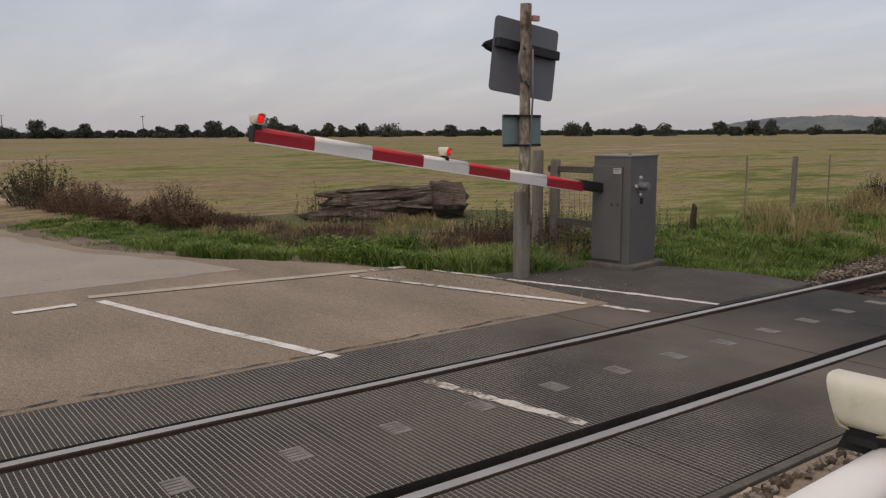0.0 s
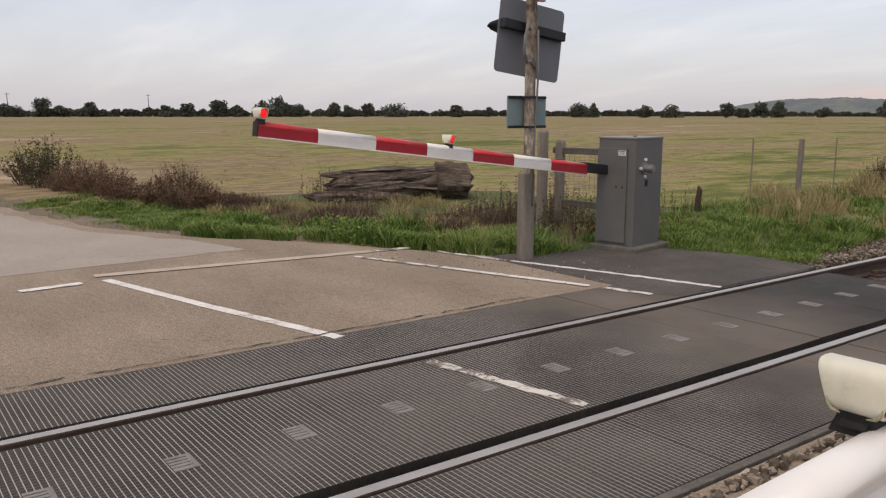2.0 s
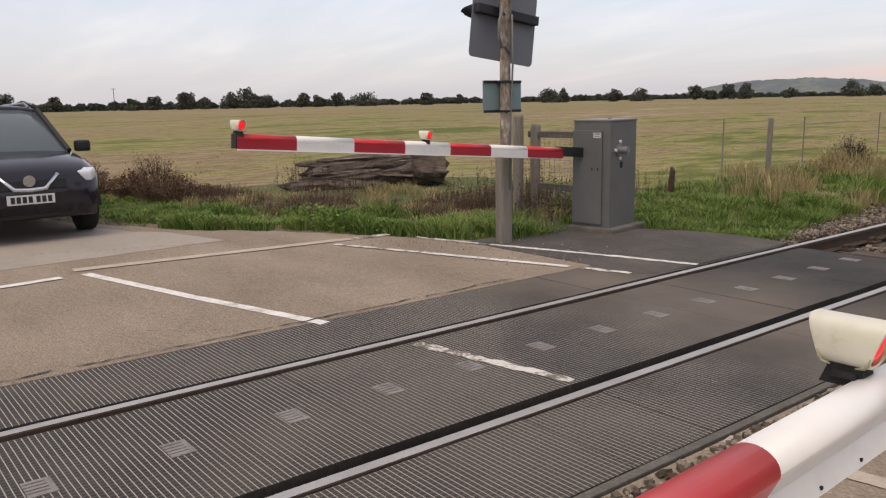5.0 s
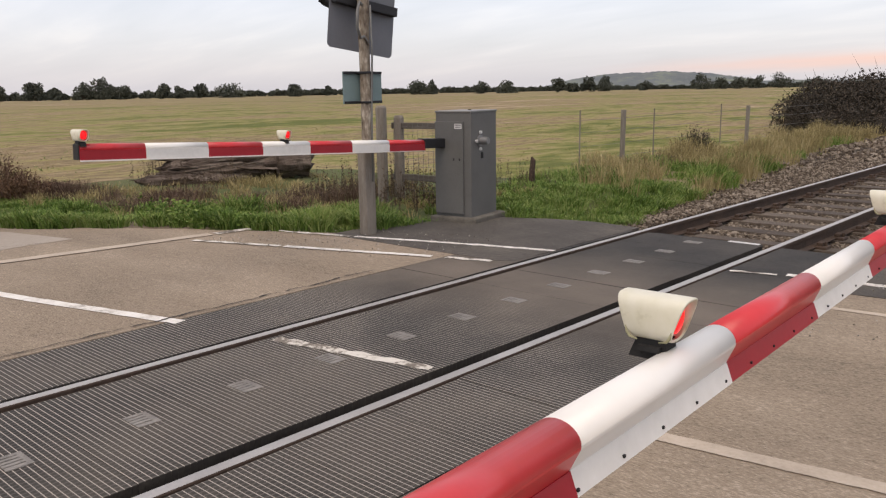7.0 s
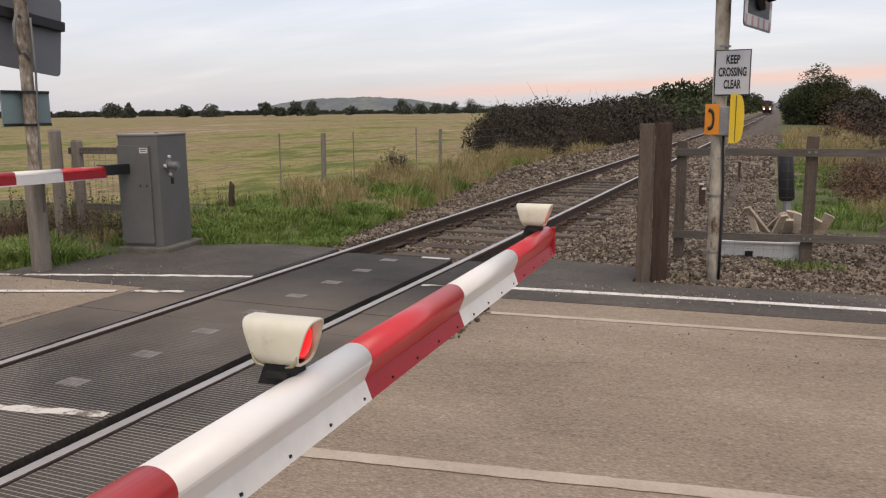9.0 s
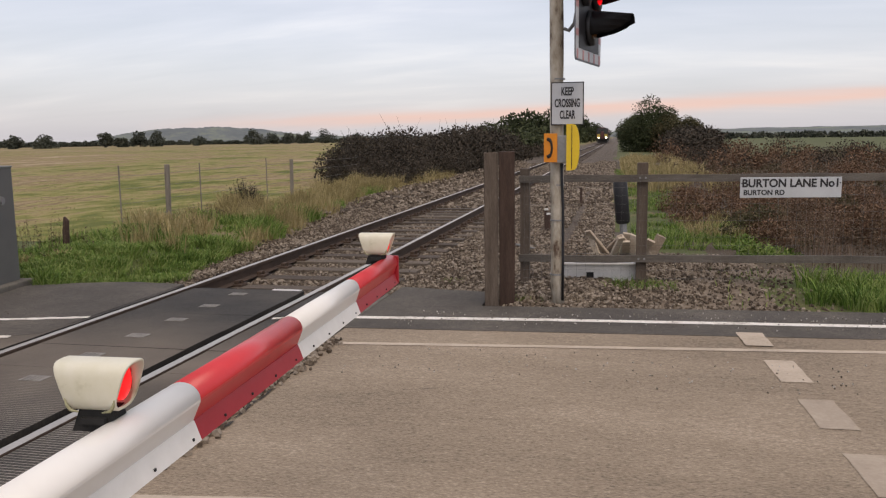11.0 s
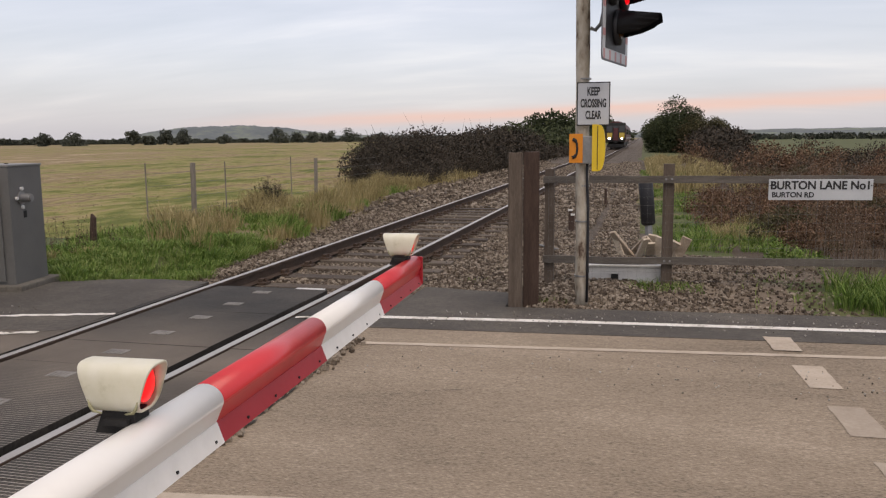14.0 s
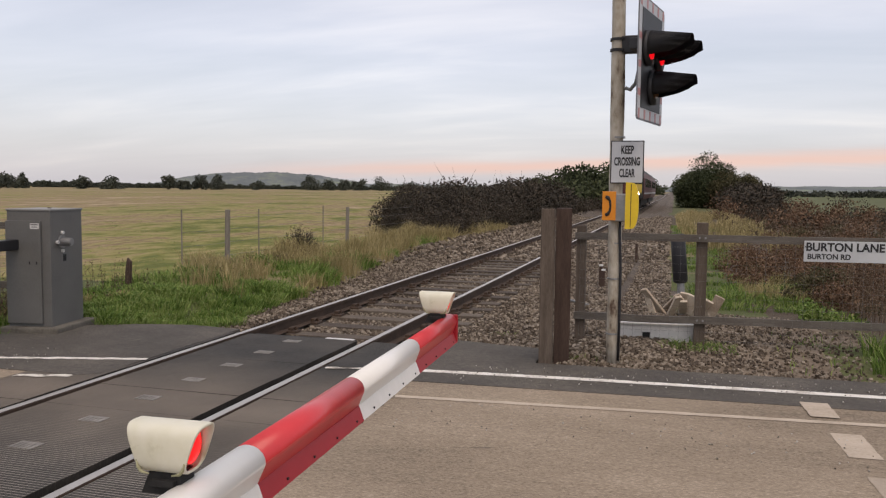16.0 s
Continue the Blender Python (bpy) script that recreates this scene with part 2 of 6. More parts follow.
M = {
    "asphalt": material("asphalt", [(0.128, 0.100, 0.070), (0.242, 0.189, 0.134), (0.292, 0.231, 0.165), (0.42, 0.34, 0.258)], 1.1, 26, 0.88, 0.9, coord="World", bump_scale=70, distance=0.008, speck=1.15, span=(0.26, 0.74), stretch=(0.45, 1, 1)),
    "dark_asphalt": material("dark_asphalt", [(0.045, 0.040, 0.035), (0.078, 0.068, 0.057), (0.14, 0.122, 0.10)], 1.2, 20, 0.88, 0.5, coord="World", bump_scale=150, distance=0.006, speck=0.6),
    "concrete": material("pale_road", [(0.28, 0.24, 0.195), (0.35, 0.30, 0.245), (0.41, 0.36, 0.30)], 0.5, 15, 0.85, 0.4, coord="World", bump_scale=120, distance=0.005, speck=0.4),
    "crack": material("crack_dark", [(0.03, 0.027, 0.024), (0.06, 0.053, 0.045)], 8, 60, 0.95, 0),
    "line_white": material("road_paint_white", [(0.30, 0.26, 0.215), (0.62, 0.58, 0.52), (0.74, 0.705, 0.645), (0.80, 0.775, 0.72)], 5, 30, 0.7, 0.35, coord="World", span=(0.34, 0.62)),
    "line_tan": material("road_paint_worn", [(0.35, 0.283, 0.215), (0.46, 0.38, 0.295), (0.54, 0.455, 0.36)], 4, 45, 0.75, 0.35, coord="World"),
    "rubber": rubber_material(),
    "plate": material("worn_plate", [(0.13, 0.12, 0.105), (0.30, 0.275, 0.245)], 9, 60, 0.6, 0.5, coord="World"),
    "rail_top": material("rail_polished", [(0.44, 0.405, 0.365), (0.60, 0.56, 0.515)], 3, 60, 0.45, 0.05, metal=0.8, coord="World"),
    "rail_side": material("rail_rust", [(0.045, 0.030, 0.022), (0.085, 0.055, 0.038)], 5, 40, 0.85, 0.4, coord="World"),
    "sleeper": material("sleeper_timber", [(0.055, 0.043, 0.034), (0.095, 0.075, 0.058), (0.15, 0.122, 0.095)], 3, 30, 0.9, 0.6, stretch=(1, 6, 6), per="object"),
    "ballast_bed": material("ballast_bed", [(0.055, 0.042, 0.032), (0.115, 0.092, 0.072), (0.20, 0.168, 0.138)], 1.5, 34, 0.95, 1.0, coord="World", bump_scale=34, distance=0.05),
    "stone": material("ballast_stone", [(0.058, 0.042, 0.029), (0.132, 0.101, 0.072), (0.29, 0.242, 0.188)], 2, 40, 0.9, 0.3, coord="World", per="island", spread=0.45),
    "soil": material("verge_soil", [(0.11, 0.082, 0.057), (0.175, 0.135, 0.097), (0.26, 0.21, 0.155)], 1.2, 25, 0.95, 0.8, coord="World", bump_scale=22, distance=0.04),
    "grass_soil": material("grass_ground", [(0.050, 0.062, 0.018), (0.085, 0.105, 0.030), (0.135, 0.128, 0.052)], 1.0, 22, 0.95, 0.9, coord="World", bump_scale=25, distance=0.05),
    "dry_soil": material("dry_grass_ground", [(0.11, 0.088, 0.042), (0.19, 0.152, 0.075), (0.26, 0.21, 0.11)], 0.9, 20, 0.95, 0.9, coord="World", bump_scale=24, distance=0.05),
    "scrub_soil": material("scrub_ground", [(0.050, 0.036, 0.025), (0.085, 0.062, 0.042), (0.115, 0.10, 0.048)], 0.7, 18, 0.95, 0.9, coord="World", bump_scale=20, distance=0.06),
    "blade_green": material("grass_blades_green", [(0.055, 0.105, 0.018), (0.140, 0.225, 0.042), (0.255, 0.300, 0.098)], 1.1, 9, 0.7, 0, coord="World", per="island", spread=0.4, spec=0.2),
    "blade_dry": material("grass_blades_dry", [(0.185, 0.152, 0.064), (0.315, 0.255, 0.118), (0.44, 0.365, 0.195)], 0.7, 9, 0.8, 0, coord="World", per="island", spread=0.35, spec=0.2),
    "stalk_brown": material("dead_stalks", [(0.052, 0.036, 0.025), (0.095, 0.068, 0.047), (0.17, 0.128, 0.085)], 0.6, 9, 0.85, 0, coord="World", per="island", spread=0.35, spec=0.2),
    "leaf_dark": material("hedge_leaves", [(0.022, 0.019, 0.013), (0.043, 0.035, 0.025), (0.078, 0.060, 0.043)], 0.35, 6, 0.75, 0, coord="World", per="island", spread=0.4, spec=0.25),
    "leaf_olive": material("bush_leaves_olive", [(0.040, 0.038, 0.018), (0.072, 0.066, 0.030), (0.120, 0.100, 0.052)], 0.4, 6, 0.75, 0, coord="World", per="island", spread=0.4, spec=0.2),
    "leaf_rust": material("dead_weed_leaves", [(0.068, 0.037, 0.023), (0.130, 0.074, 0.046), (0.215, 0.142, 0.090)], 0.5, 6, 0.85, 0, coord="World", per="island", spread=0.45, spec=0.15),
    "leaf_tree": material("tree_leaves", [(0.026, 0.032, 0.016), (0.044, 0.055, 0.024), (0.070, 0.080, 0.036)], 0.15, 4, 0.8, 0, coord="World", per="island", spread=0.4, spec=0.2),
    # distance haze is mixed into these leaf colours, paler and greyer than leaf_tree
    "leaf_far_hazed": material("far_tree_leaves_hazed", [(0.052, 0.058, 0.047), (0.075, 0.082, 0.064), (0.100, 0.108, 0.084)], 0.05, 2, 0.9, 0, coord="World", per="island", spread=0.4, spec=0.1),
    # woods and a green field patch, with blue-grey air haze painted into the stops
    "far_hill_hazed": material("far_wooded_hill_hazed", [(0.115, 0.130, 0.138), (0.150, 0.166, 0.166), (0.225, 0.255, 0.175)], 0.014, 0.06, 0.95, 0, coord="World", spec=0.1),
    "far_field": material("far_field_green", [(0.085, 0.098, 0.048), (0.13, 0.135, 0.07)], 0.01, 0.1, 0.95, 0, coord="World", spec=0.1),
    "bark": material("bark", [(0.035, 0.027, 0.020), (0.075, 0.060, 0.046)], 4, 30, 0.9, 0.8, coord="World"),
    "log": material("rotten_log_wood", [(0.018, 0.013, 0.010), (0.070, 0.050, 0.038), (0.145, 0.112, 0.088), (0.32, 0.27, 0.22)], 2.4, 22, 0.9, 1.0, coord="Object", stretch=(0.35, 2.2, 2.2), distance=0.03),
    "timber": material("weathered_timber", [(0.060, 0.044, 0.033), (0.105, 0.080, 0.061), (0.16, 0.128, 0.10)], 3, 26, 0.85, 0.6, coord="Object", stretch=(5, 5, 0.7)),
    "line_faint": material("road_paint_faint", [(0.29, 0.235, 0.18), (0.36, 0.295, 0.228), (0.43, 0.36, 0.28)], 4, 40, 0.8, 0.3, coord="World"),
    "timber_pale": material("pale_weathered_timber", [(0.13, 0.11, 0.088), (0.20, 0.175, 0.145), (0.27, 0.24, 0.205)], 3, 26, 0.85, 0.5, coord="Object", stretch=(5, 5, 0.7)),
    "grit": material("pale_grit", [(0.10, 0.085, 0.068), (0.26, 0.235, 0.20), (0.48, 0.45, 0.41)], 2, 40, 0.9, 0, coord="World", per="island", spread=0.5),
    "stalk_pink": material("dead_shrub_stems", [(0.075, 0.046, 0.034), (0.135, 0.090, 0.066), (0.23, 0.165, 0.115)], 0.6, 9, 0.85, 0, coord="World", per="island", spread=0.4, spec=0.2),
    "line_worn": material("road_paint_chipped", [(0.17, 0.145, 0.115), (0.20, 0.17, 0.135), (0.56, 0.52, 0.45), (0.66, 0.62, 0.55)], 5, 30, 0.75, 0.3, coord="World", span=(0.40, 0.56)),
    "timber_dark": material("dark_timber", [(0.036, 0.022, 0.016), (0.062, 0.038, 0.028), (0.090, 0.058, 0.044)], 3, 26, 0.85, 0.6, coord="Object", stretch=(5, 5, 0.7)),
    "rail_wood": material("fence_rail_wood", [(0.070, 0.060, 0.050), (0.115, 0.100, 0.085), (0.165, 0.148, 0.128)], 3, 26, 0.85, 0.6, coord="Object", stretch=(0.7, 5, 5)),
    "post_paint": material("peeling_cream_post", [(0.085, 0.050, 0.032), (0.33, 0.285, 0.22), (0.42, 0.375, 0.305), (0.50, 0.455, 0.38)], 6, 20, 0.75, 0.6, span=(0.37, 0.60), coord="Object", stretch=(1, 1, 0.45)),
    "post_wood": material("peeling_brown_post", [(0.070, 0.048, 0.034), (0.17, 0.135, 0.10), (0.25, 0.212, 0.165), (0.44, 0.39, 0.32)], 6, 24, 0.8, 0.6, span=(0.38, 0.62), coord="Object", stretch=(1, 1, 0.4)),
    "grey_paint": material("grey_cabinet_paint", [(0.098, 0.096, 0.090), (0.118, 0.116, 0.110), (0.135, 0.133, 0.126)], 2.5, 60, 0.5, 0.06, coord="Object"),
    "grey_light": material("grey_cabinet_lid", [(0.19, 0.188, 0.18), (0.23, 0.227, 0.217)], 3, 60, 0.5, 0.06),
    "base_concrete": material("mossy_concrete", [(0.075, 0.068, 0.055), (0.12, 0.108, 0.090), (0.17, 0.155, 0.13)], 5, 40, 0.9, 0.6),
    "board_grey": material("sign_back_grey", [(0.145, 0.150, 0.165), (0.175, 0.180, 0.195)], 2, 40, 0.55, 0.05, metal=0.2),
    "board_teal": material("sign_back_teal", [(0.150, 0.215, 0.215), (0.195, 0.265, 0.262)], 4, 40, 0.55, 0.05),
    "black": material("black_plastic", [(0.012, 0.012, 0.014), (0.022, 0.022, 0.025)], 5, 50, 0.5, 0.1),
    "black_matt": material("black_rubber_block", [(0.010, 0.010, 0.010), (0.022, 0.021, 0.020)], 6, 60, 0.8, 0.3),
    "arm_white": material("barrier_white", [(0.76, 0.735, 0.68), (0.81, 0.785, 0.735), (0.83, 0.805, 0.755)], 1.2, 14, 0.3, 0.0, spec=0.5),
    "arm_red": material("barrier_red", [(0.50, 0.026, 0.030), (0.61, 0.038, 0.044), (0.66, 0.046, 0.054)], 1.2, 14, 0.3, 0.0, spec=0.5),
    "skirt_white": material("barrier_skirt_white", [(0.66, 0.64, 0.60), (0.74, 0.72, 0.68), (0.79, 0.77, 0.73)], 2.2, 26, 0.4, 0.04),
    "skirt_red": material("barrier_skirt_red", [(0.30, 0.014, 0.022), (0.38, 0.020, 0.030)], 2.2, 26, 0.4, 0.04),
    "lamp_cream": material("lamp_hood_cream", [(0.34, 0.31, 0.16), (0.66, 0.63, 0.49), (0.71, 0.68, 0.56), (0.74, 0.72, 0.61)], 3.5, 16, 0.45, 0.05),
    "algae": material("lamp_hood_algae", [(0.12, 0.12, 0.045), (0.40, 0.38, 0.24)], 30, 70, 0.8, 0.2),
    "red_lens": glow("red_lens_lit", (1.0, 0.006, 0.012), 0.8, (0.5, 0.02, 0.02)),
    "amber_off": material("amber_lens_unlit", [(0.10, 0.045, 0.01), (0.14, 0.06, 0.015)], 5, 50, 0.3, 0),
    "sign_white": material("white_sign_face", [(0.44, 0.455, 0.47), (0.51, 0.525, 0.54)], 3, 40, 0.45, 0.03),
    "sign_black": material("sign_black_paint", [(0.012, 0.012, 0.013), (0.02, 0.02, 0.021)], 5, 40, 0.5, 0),
    "sign_red": material("sign_faded_red", [(0.42, 0.20, 0.20), (0.50, 0.26, 0.26)], 5, 40, 0.5, 0),
    "orange": material("orange_sign", [(0.60, 0.20, 0.012), (0.70, 0.26, 0.02)], 6, 40, 0.5, 0.05),
    "yellow": material("yellow_door", [(0.62, 0.42, 0.020), (0.72, 0.50, 0.030)], 6, 40, 0.45, 0.05),
    "steel": material("galvanised_steel", [(0.22, 0.22, 0.22), (0.33, 0.33, 0.33)], 8, 60, 0.45, 0.1, metal=0.7),
    "wire": material("fence_wire", [(0.13, 0.125, 0.12), (0.20, 0.195, 0.19)], 8, 60, 0.5, 0, metal=0.6),
    "cable": material("grey_conduit", [(0.12, 0.12, 0.115), (0.19, 0.19, 0.18)], 8, 60, 0.5, 0),
    "white_box": material("white_trough", [(0.52, 0.51, 0.49), (0.70, 0.69, 0.67)], 5, 30, 0.7, 0.2),
    "cut_wood": material("split_wood", [(0.30, 0.23, 0.17), (0.46, 0.38, 0.29), (0.58, 0.50, 0.40)], 5, 40, 0.8, 0.3, per="object"),
    "car_paint": material("dark_car_paint", [(0.012, 0.010, 0.016), (0.018, 0.015, 0.023)], 2, 200, 0.16, 0.0, metal=0.0, spec=0.5),
    "car_black": material("car_black_trim", [(0.010, 0.010, 0.011), (0.018, 0.018, 0.019)], 6, 60, 0.6, 0.05),
    "chrome": material("chrome", [(0.62, 0.63, 0.65), (0.72, 0.73, 0.75)], 6, 60, 0.15, 0, metal=1.0),
    "tyre": material("tyre_rubber", [(0.012, 0.012, 0.012), (0.022, 0.022, 0.021)], 8, 60, 0.85, 0.2),
    "train_body": material("train_maroon", [(0.075, 0.020, 0.022), (0.11, 0.035, 0.032)], 1, 12, 0.5, 0.05),
    "train_yellow": material("train_yellow", [(0.42, 0.30, 0.05), (0.52, 0.38, 0.075)], 1, 12, 0.5, 0),
    "train_dark": material("train_dark", [(0.012, 0.012, 0.013), (0.030, 0.028, 0.026)], 2, 20, 0.7, 0.1),
    "train_roof": material("train_roof_grey", [(0.06, 0.06, 0.062), (0.09, 0.09, 0.09)], 1, 12, 0.7, 0),
    "headlight": glow("train_headlight", (1.0, 0.93, 0.78), 9.0),
}


def glass_material(name, tint, rough=0.05):
    m = bpy.data.materials.new(name)
    m.use_nodes = True
    b = m.node_tree.nodes["Principled BSDF"]
    b.inputs["Base Color"].default_value = (*tint, 1)
    b.inputs["Roughness"].default_value = rough
    b.inputs["Specular IOR Level"].default_value = 0.8
    return m


M["glass"] = glass_material("dark_window_glass", (0.02, 0.024, 0.027))
M["windscreen"] = glass_material("windscreen_glass", (0.10, 0.12, 0.125), 0.08)
M["headlamp"] = glass_material("clear_headlamp", (0.62, 0.64, 0.66), 0.1)


# ---- mesh helpers ----
def mesh_object(name, bm, mats, parent=None, smooth=False):
    me = bpy.data.meshes.new(name)
    bm.normal_update()
    bm.to_mesh(me)
    bm.free()
    for m in (mats if isinstance(mats, (list, tuple)) else [mats]):
        me.materials.append(m)
    if smooth:
        me.polygons.foreach_set("use_smooth", [True] * len(me.polygons))
    ob = new(name, me)
    if parent:
        ob.parent = parent
    return ob


def part(name, bm, mat, parent, label="", smooth=False):
    ob = mesh_object(name, bm, mat, parent, smooth)
    return tagged(ob, label) if label else ob


def data_object(name, verts, faces, mats, parent=None, indices=None):
    me = bpy.data.meshes.new(name)
    me.from_pydata(verts, [], faces)
    for m in (mats if isinstance(mats, (list, tuple)) else [mats]):
        me.materials.append(m)
    if indices is not None:
        me.polygons.foreach_set("material_index", indices)
    me.update()
    ob = new(name, me)
    if parent:
        ob.parent = parent
    return ob


def thing(name, m, label, category, group=""):
    ob = new(name)
    ob.matrix_basis = m
    ob.empty_display_size = 0.1
    return tagged(ob, label, category, group)


def add_box(bm, cx, cy, cz, sx, sy, sz, bevel=0.0, m=None):
    r = bmesh.ops.create_cube(bm, size=1.0)
    bmesh.ops.scale(bm, vec=(sx, sy, sz), verts=r["verts"])
    if bevel:
        es = list({e for v in r["verts"] for e in v.link_edges})
        out = bmesh.ops.bevel(bm, geom=es, offset=bevel, segments=2, affect="EDGES", profile=0.6)
        vs = list({v for f in out["faces"] for v in f.verts} | {v for v in r["verts"] if v.is_valid})
    else:
        vs = r["verts"]
    bmesh.ops.transform(bm, matrix=Matrix.Translation((cx, cy, cz)) @ (m or Matrix()), verts=vs)
    return vs


def box(cx, cy, cz, sx, sy, sz, bevel=0.0, m=None):
    bm = bmesh.new()
    add_box(bm, cx, cy, cz, sx, sy, sz, bevel, m)
    return bm


def add_tube(bm, pts, radii, seg=10, cap=True):
    """A round bar along the points."""
    pts = [Vector(p) for p in pts]
    if isinstance(radii, (int, float)):
        radii = [radii] * len(pts)
    rings, side = [], None
    for i, p in enumerate(pts):
        d = (pts[min(i + 1, len(pts) - 1)] - pts[max(i - 1, 0)]).normalized()
        if side is None:
            side = d.orthogonal().normalized()
        side = (side - d * side.dot(d)).normalized()
        up = d.cross(side)
        rings.append([bm.verts.new(p + radii[i] * (math.cos(a) * side + math.sin(a) * up)) for a in (2 * math.pi * k / seg for k in range(seg))])
    for a, b in zip(rings, rings[1:]):
        for k in range(seg):
            bm.faces.new((a[k], a[(k + 1) % seg], b[(k + 1) % seg], b[k]))
    if cap:
        bm.faces.new(rings[0][::-1])
        bm.faces.new(rings[-1])
    return bm


def tube(pts, radii, seg=10):
    return add_tube(bmesh.new(), pts, radii, seg)


def add_prism(bm, outline, axis, a, b):
    """A solid from a closed outline, pushed along an axis from a to b. The outline's two numbers are the other two axes in order."""
    def put(p, d):
        q = list(p)
        q.insert("xyz".index(axis), d)
        return bm.verts.new(q)
    lo, hi = [put(p, a) for p in outline], [put(p, b) for p in outline]
    n = len(outline)
    for i in range(n):
        bm.faces.new((lo[i], lo[(i + 1) % n], hi[(i + 1) % n], hi[i]))
    bm.faces.new(lo[::-1])
    bm.faces.new(hi)
    bmesh.ops.recalc_face_normals(bm, faces=bm.faces[:])
    return bm


def prism(outline, axis, a, b):
    return add_prism(bmesh.new(), outline, axis, a, b)


def lettering(name, text, size, mat, parent, m, width=None):
    """Raised letters, as a mesh, from the built-in font."""
    cu = bpy.data.curves.new(name, "FONT")
    cu.body, cu.size, cu.extrude = text, size, 0.0015
    cu.align_x, cu.align_y, cu.offset = "CENTER", "CENTER", size * 0.03
    tmp = new(name + "_tmp", cu)
    me = bpy.data.meshes.new_from_object(tmp.evaluated_get(bpy.context.evaluated_depsgraph_get()))
    bpy.data.objects.remove(tmp)
    bpy.data.curves.remove(cu)
    me.materials.clear()
    me.materials.append(mat)
    if width:
        xs = [v.co.x for v in me.vertices]
        me.transform(Matrix.Diagonal((width / (max(xs) - min(xs)), 1, 1, 1)))
    ob = new(name, me)
    ob.parent = parent
    ob.matrix_basis = m
    return ob


def value_noise(x, y, s, seed=0.0):
    return noise.noise(Vector((x * s + seed, y * s - seed * 0.7, seed * 1.3)))


# ---- ground ----
FAR_EDGE = [(-1.6, 4.9), (-2.3, 4.62), (-3.0, 3.85), (-3.15, 2.95), (-3.7, 2.45), (-4.7, 1.94), (-5.7, 1.36), (-6.6, 0.55), (-8.5, -0.42), (-13.4, -1.34), (-45.0, -7.5)]


def far_edge_y(x):
    """The field side of the road beyond the railway."""
    for (x0, y0), (x1, y1) in zip(FAR_EDGE, FAR_EDGE[1:]):
        if x1 <= x <= x0:
            return y0 + (y1 - y0) * (x - x0) / (x1 - x0)
    return -7.5 if x < -45 else 4.9


def near_edge_y(x):
    return 4.28 + 0.075 * (x - 3.0)


def in_road(x, y):
    if x >= 1.2:
        return -60 < y < near_edge_y(x)
    if x <= -1.2:
        return far_edge_y(x) > y > (-7.0 + (0.14 * (x + 1.2) if x > -45 else -6.1))
    return -7.5 < y < 4.85


def smooth01(v):
    v = max(0.0, min(1.0, v))
    return v * v * (3 - 2 * v)


def ground_z(x, y):
    n = value_noise(x, y, 0.35, 3.1) * 0.05 + value_noise(x, y, 1.3, 8.2) * 0.02
    z = -0.04 + n
    bed = smooth01((2.9 - abs(x - 0.1)) / 0.9)
    z = z * (1 - bed) + bed * (-0.205 + n * 0.3)
    if x < -2.4 and y > far_edge_y(x):
        d = min(1.0, (y - far_edge_y(x)) / 1.5) if y < 6 else 1.0
        z += 0.07 * d * (1 - bed)
    if x > 3 and y > 6.5:
        z -= 0.10 * smooth01((y - 6.5) / 4)
    # under the road the earth lies lower
    cover = 0.0
    if in_road(x, y) or (abs(x) < 1.6 and -7.5 < y < 4.9):
        cover = 1.0
    z = z * (1 - cover) - 0.28 * cover
    return z


def ballast_edge(y):
    """Where the stones end and the field-side verge begins."""
    return max(-2.75, -1.42 - 0.10 * max(0.0, y - 5.0))


def ground_kind(x, y):
    w = value_noise(x, y, 0.5, 5.5) * 0.5 + value_noise(x, y, 1.7, 1.5) * 0.25
    if ballast_edge(y) + w * 0.3 < x < (3.0 if y < 8 else 3.65) + w * 0.6:
        return 0
    if x < -1.3:
        fe = far_edge_y(x)
        if y < fe + 0.55 + w * 0.6 and x < -4.9:
            return 1
        if x < -4.6 + w and not (x > -11 and y < 8.2 + w * 2 + (x + 5) * 0.25):
            return 5
        if y < 8.6 + w * 3:
            return 2
        return 3
    if y < 8.0 + w * 3:
        return 2 if (x > 5.4 + w and 4.6 < y < 6.6) else 1 if x < 6.4 + w * 2 else 4
    if y > 62 + 5 * w:
        return 6
    if x < 4.9 + w and y < 40:
        return 2 if w > -0.1 else 3
    return 4


def grown(lo, hi, start, ratio, limit):
    out, step = [], start
    v = hi
    while v < limit:
        v += step
        step *= ratio
        out.append(v)
    return out


def build_ground():
    step = 0.24
    xs = list(np.arange(-16, 13, step))
    ys = list(np.arange(-9, 34, step))
    xs = [-v for v in grown(0, 16.2, 0.4, 1.13, 4200)][::-1] + xs + grown(0, 13, 0.4, 1.13, 4200)
    ys = [-v for v in grown(0, 9.2, 0.5, 1.2, 4200)][::-1] + ys + grown(0, 34, 0.4, 1.12, 4200)
    nx, ny = len(xs), len(ys)
    verts = [(x, y, ground_z(x, y)) for y in ys for x in xs]
    faces, kinds = [], []
    for j in range(ny - 1):
        for i in range(nx - 1):
            a = j * nx + i
            faces.append((a, a + 1, a + 1 + nx, a + nx))
            kinds.append(ground_kind((xs[i] + xs[i + 1]) / 2, (ys[j] + ys[j + 1]) / 2))
    ob = data_object("ground", verts, faces, [M["ballast_bed"], M["soil"], M["grass_soil"], M["dry_soil"], M["scrub_soil"], field_material(), M["far_field"]], None, kinds)
    ob.data.polygons.foreach_set("use_smooth", [True] * len(ob.data.polygons))
    tagged(ob, "flat farmland with stubble field, verge, ballast and scrub", "ground", kind="structure")
    return ob


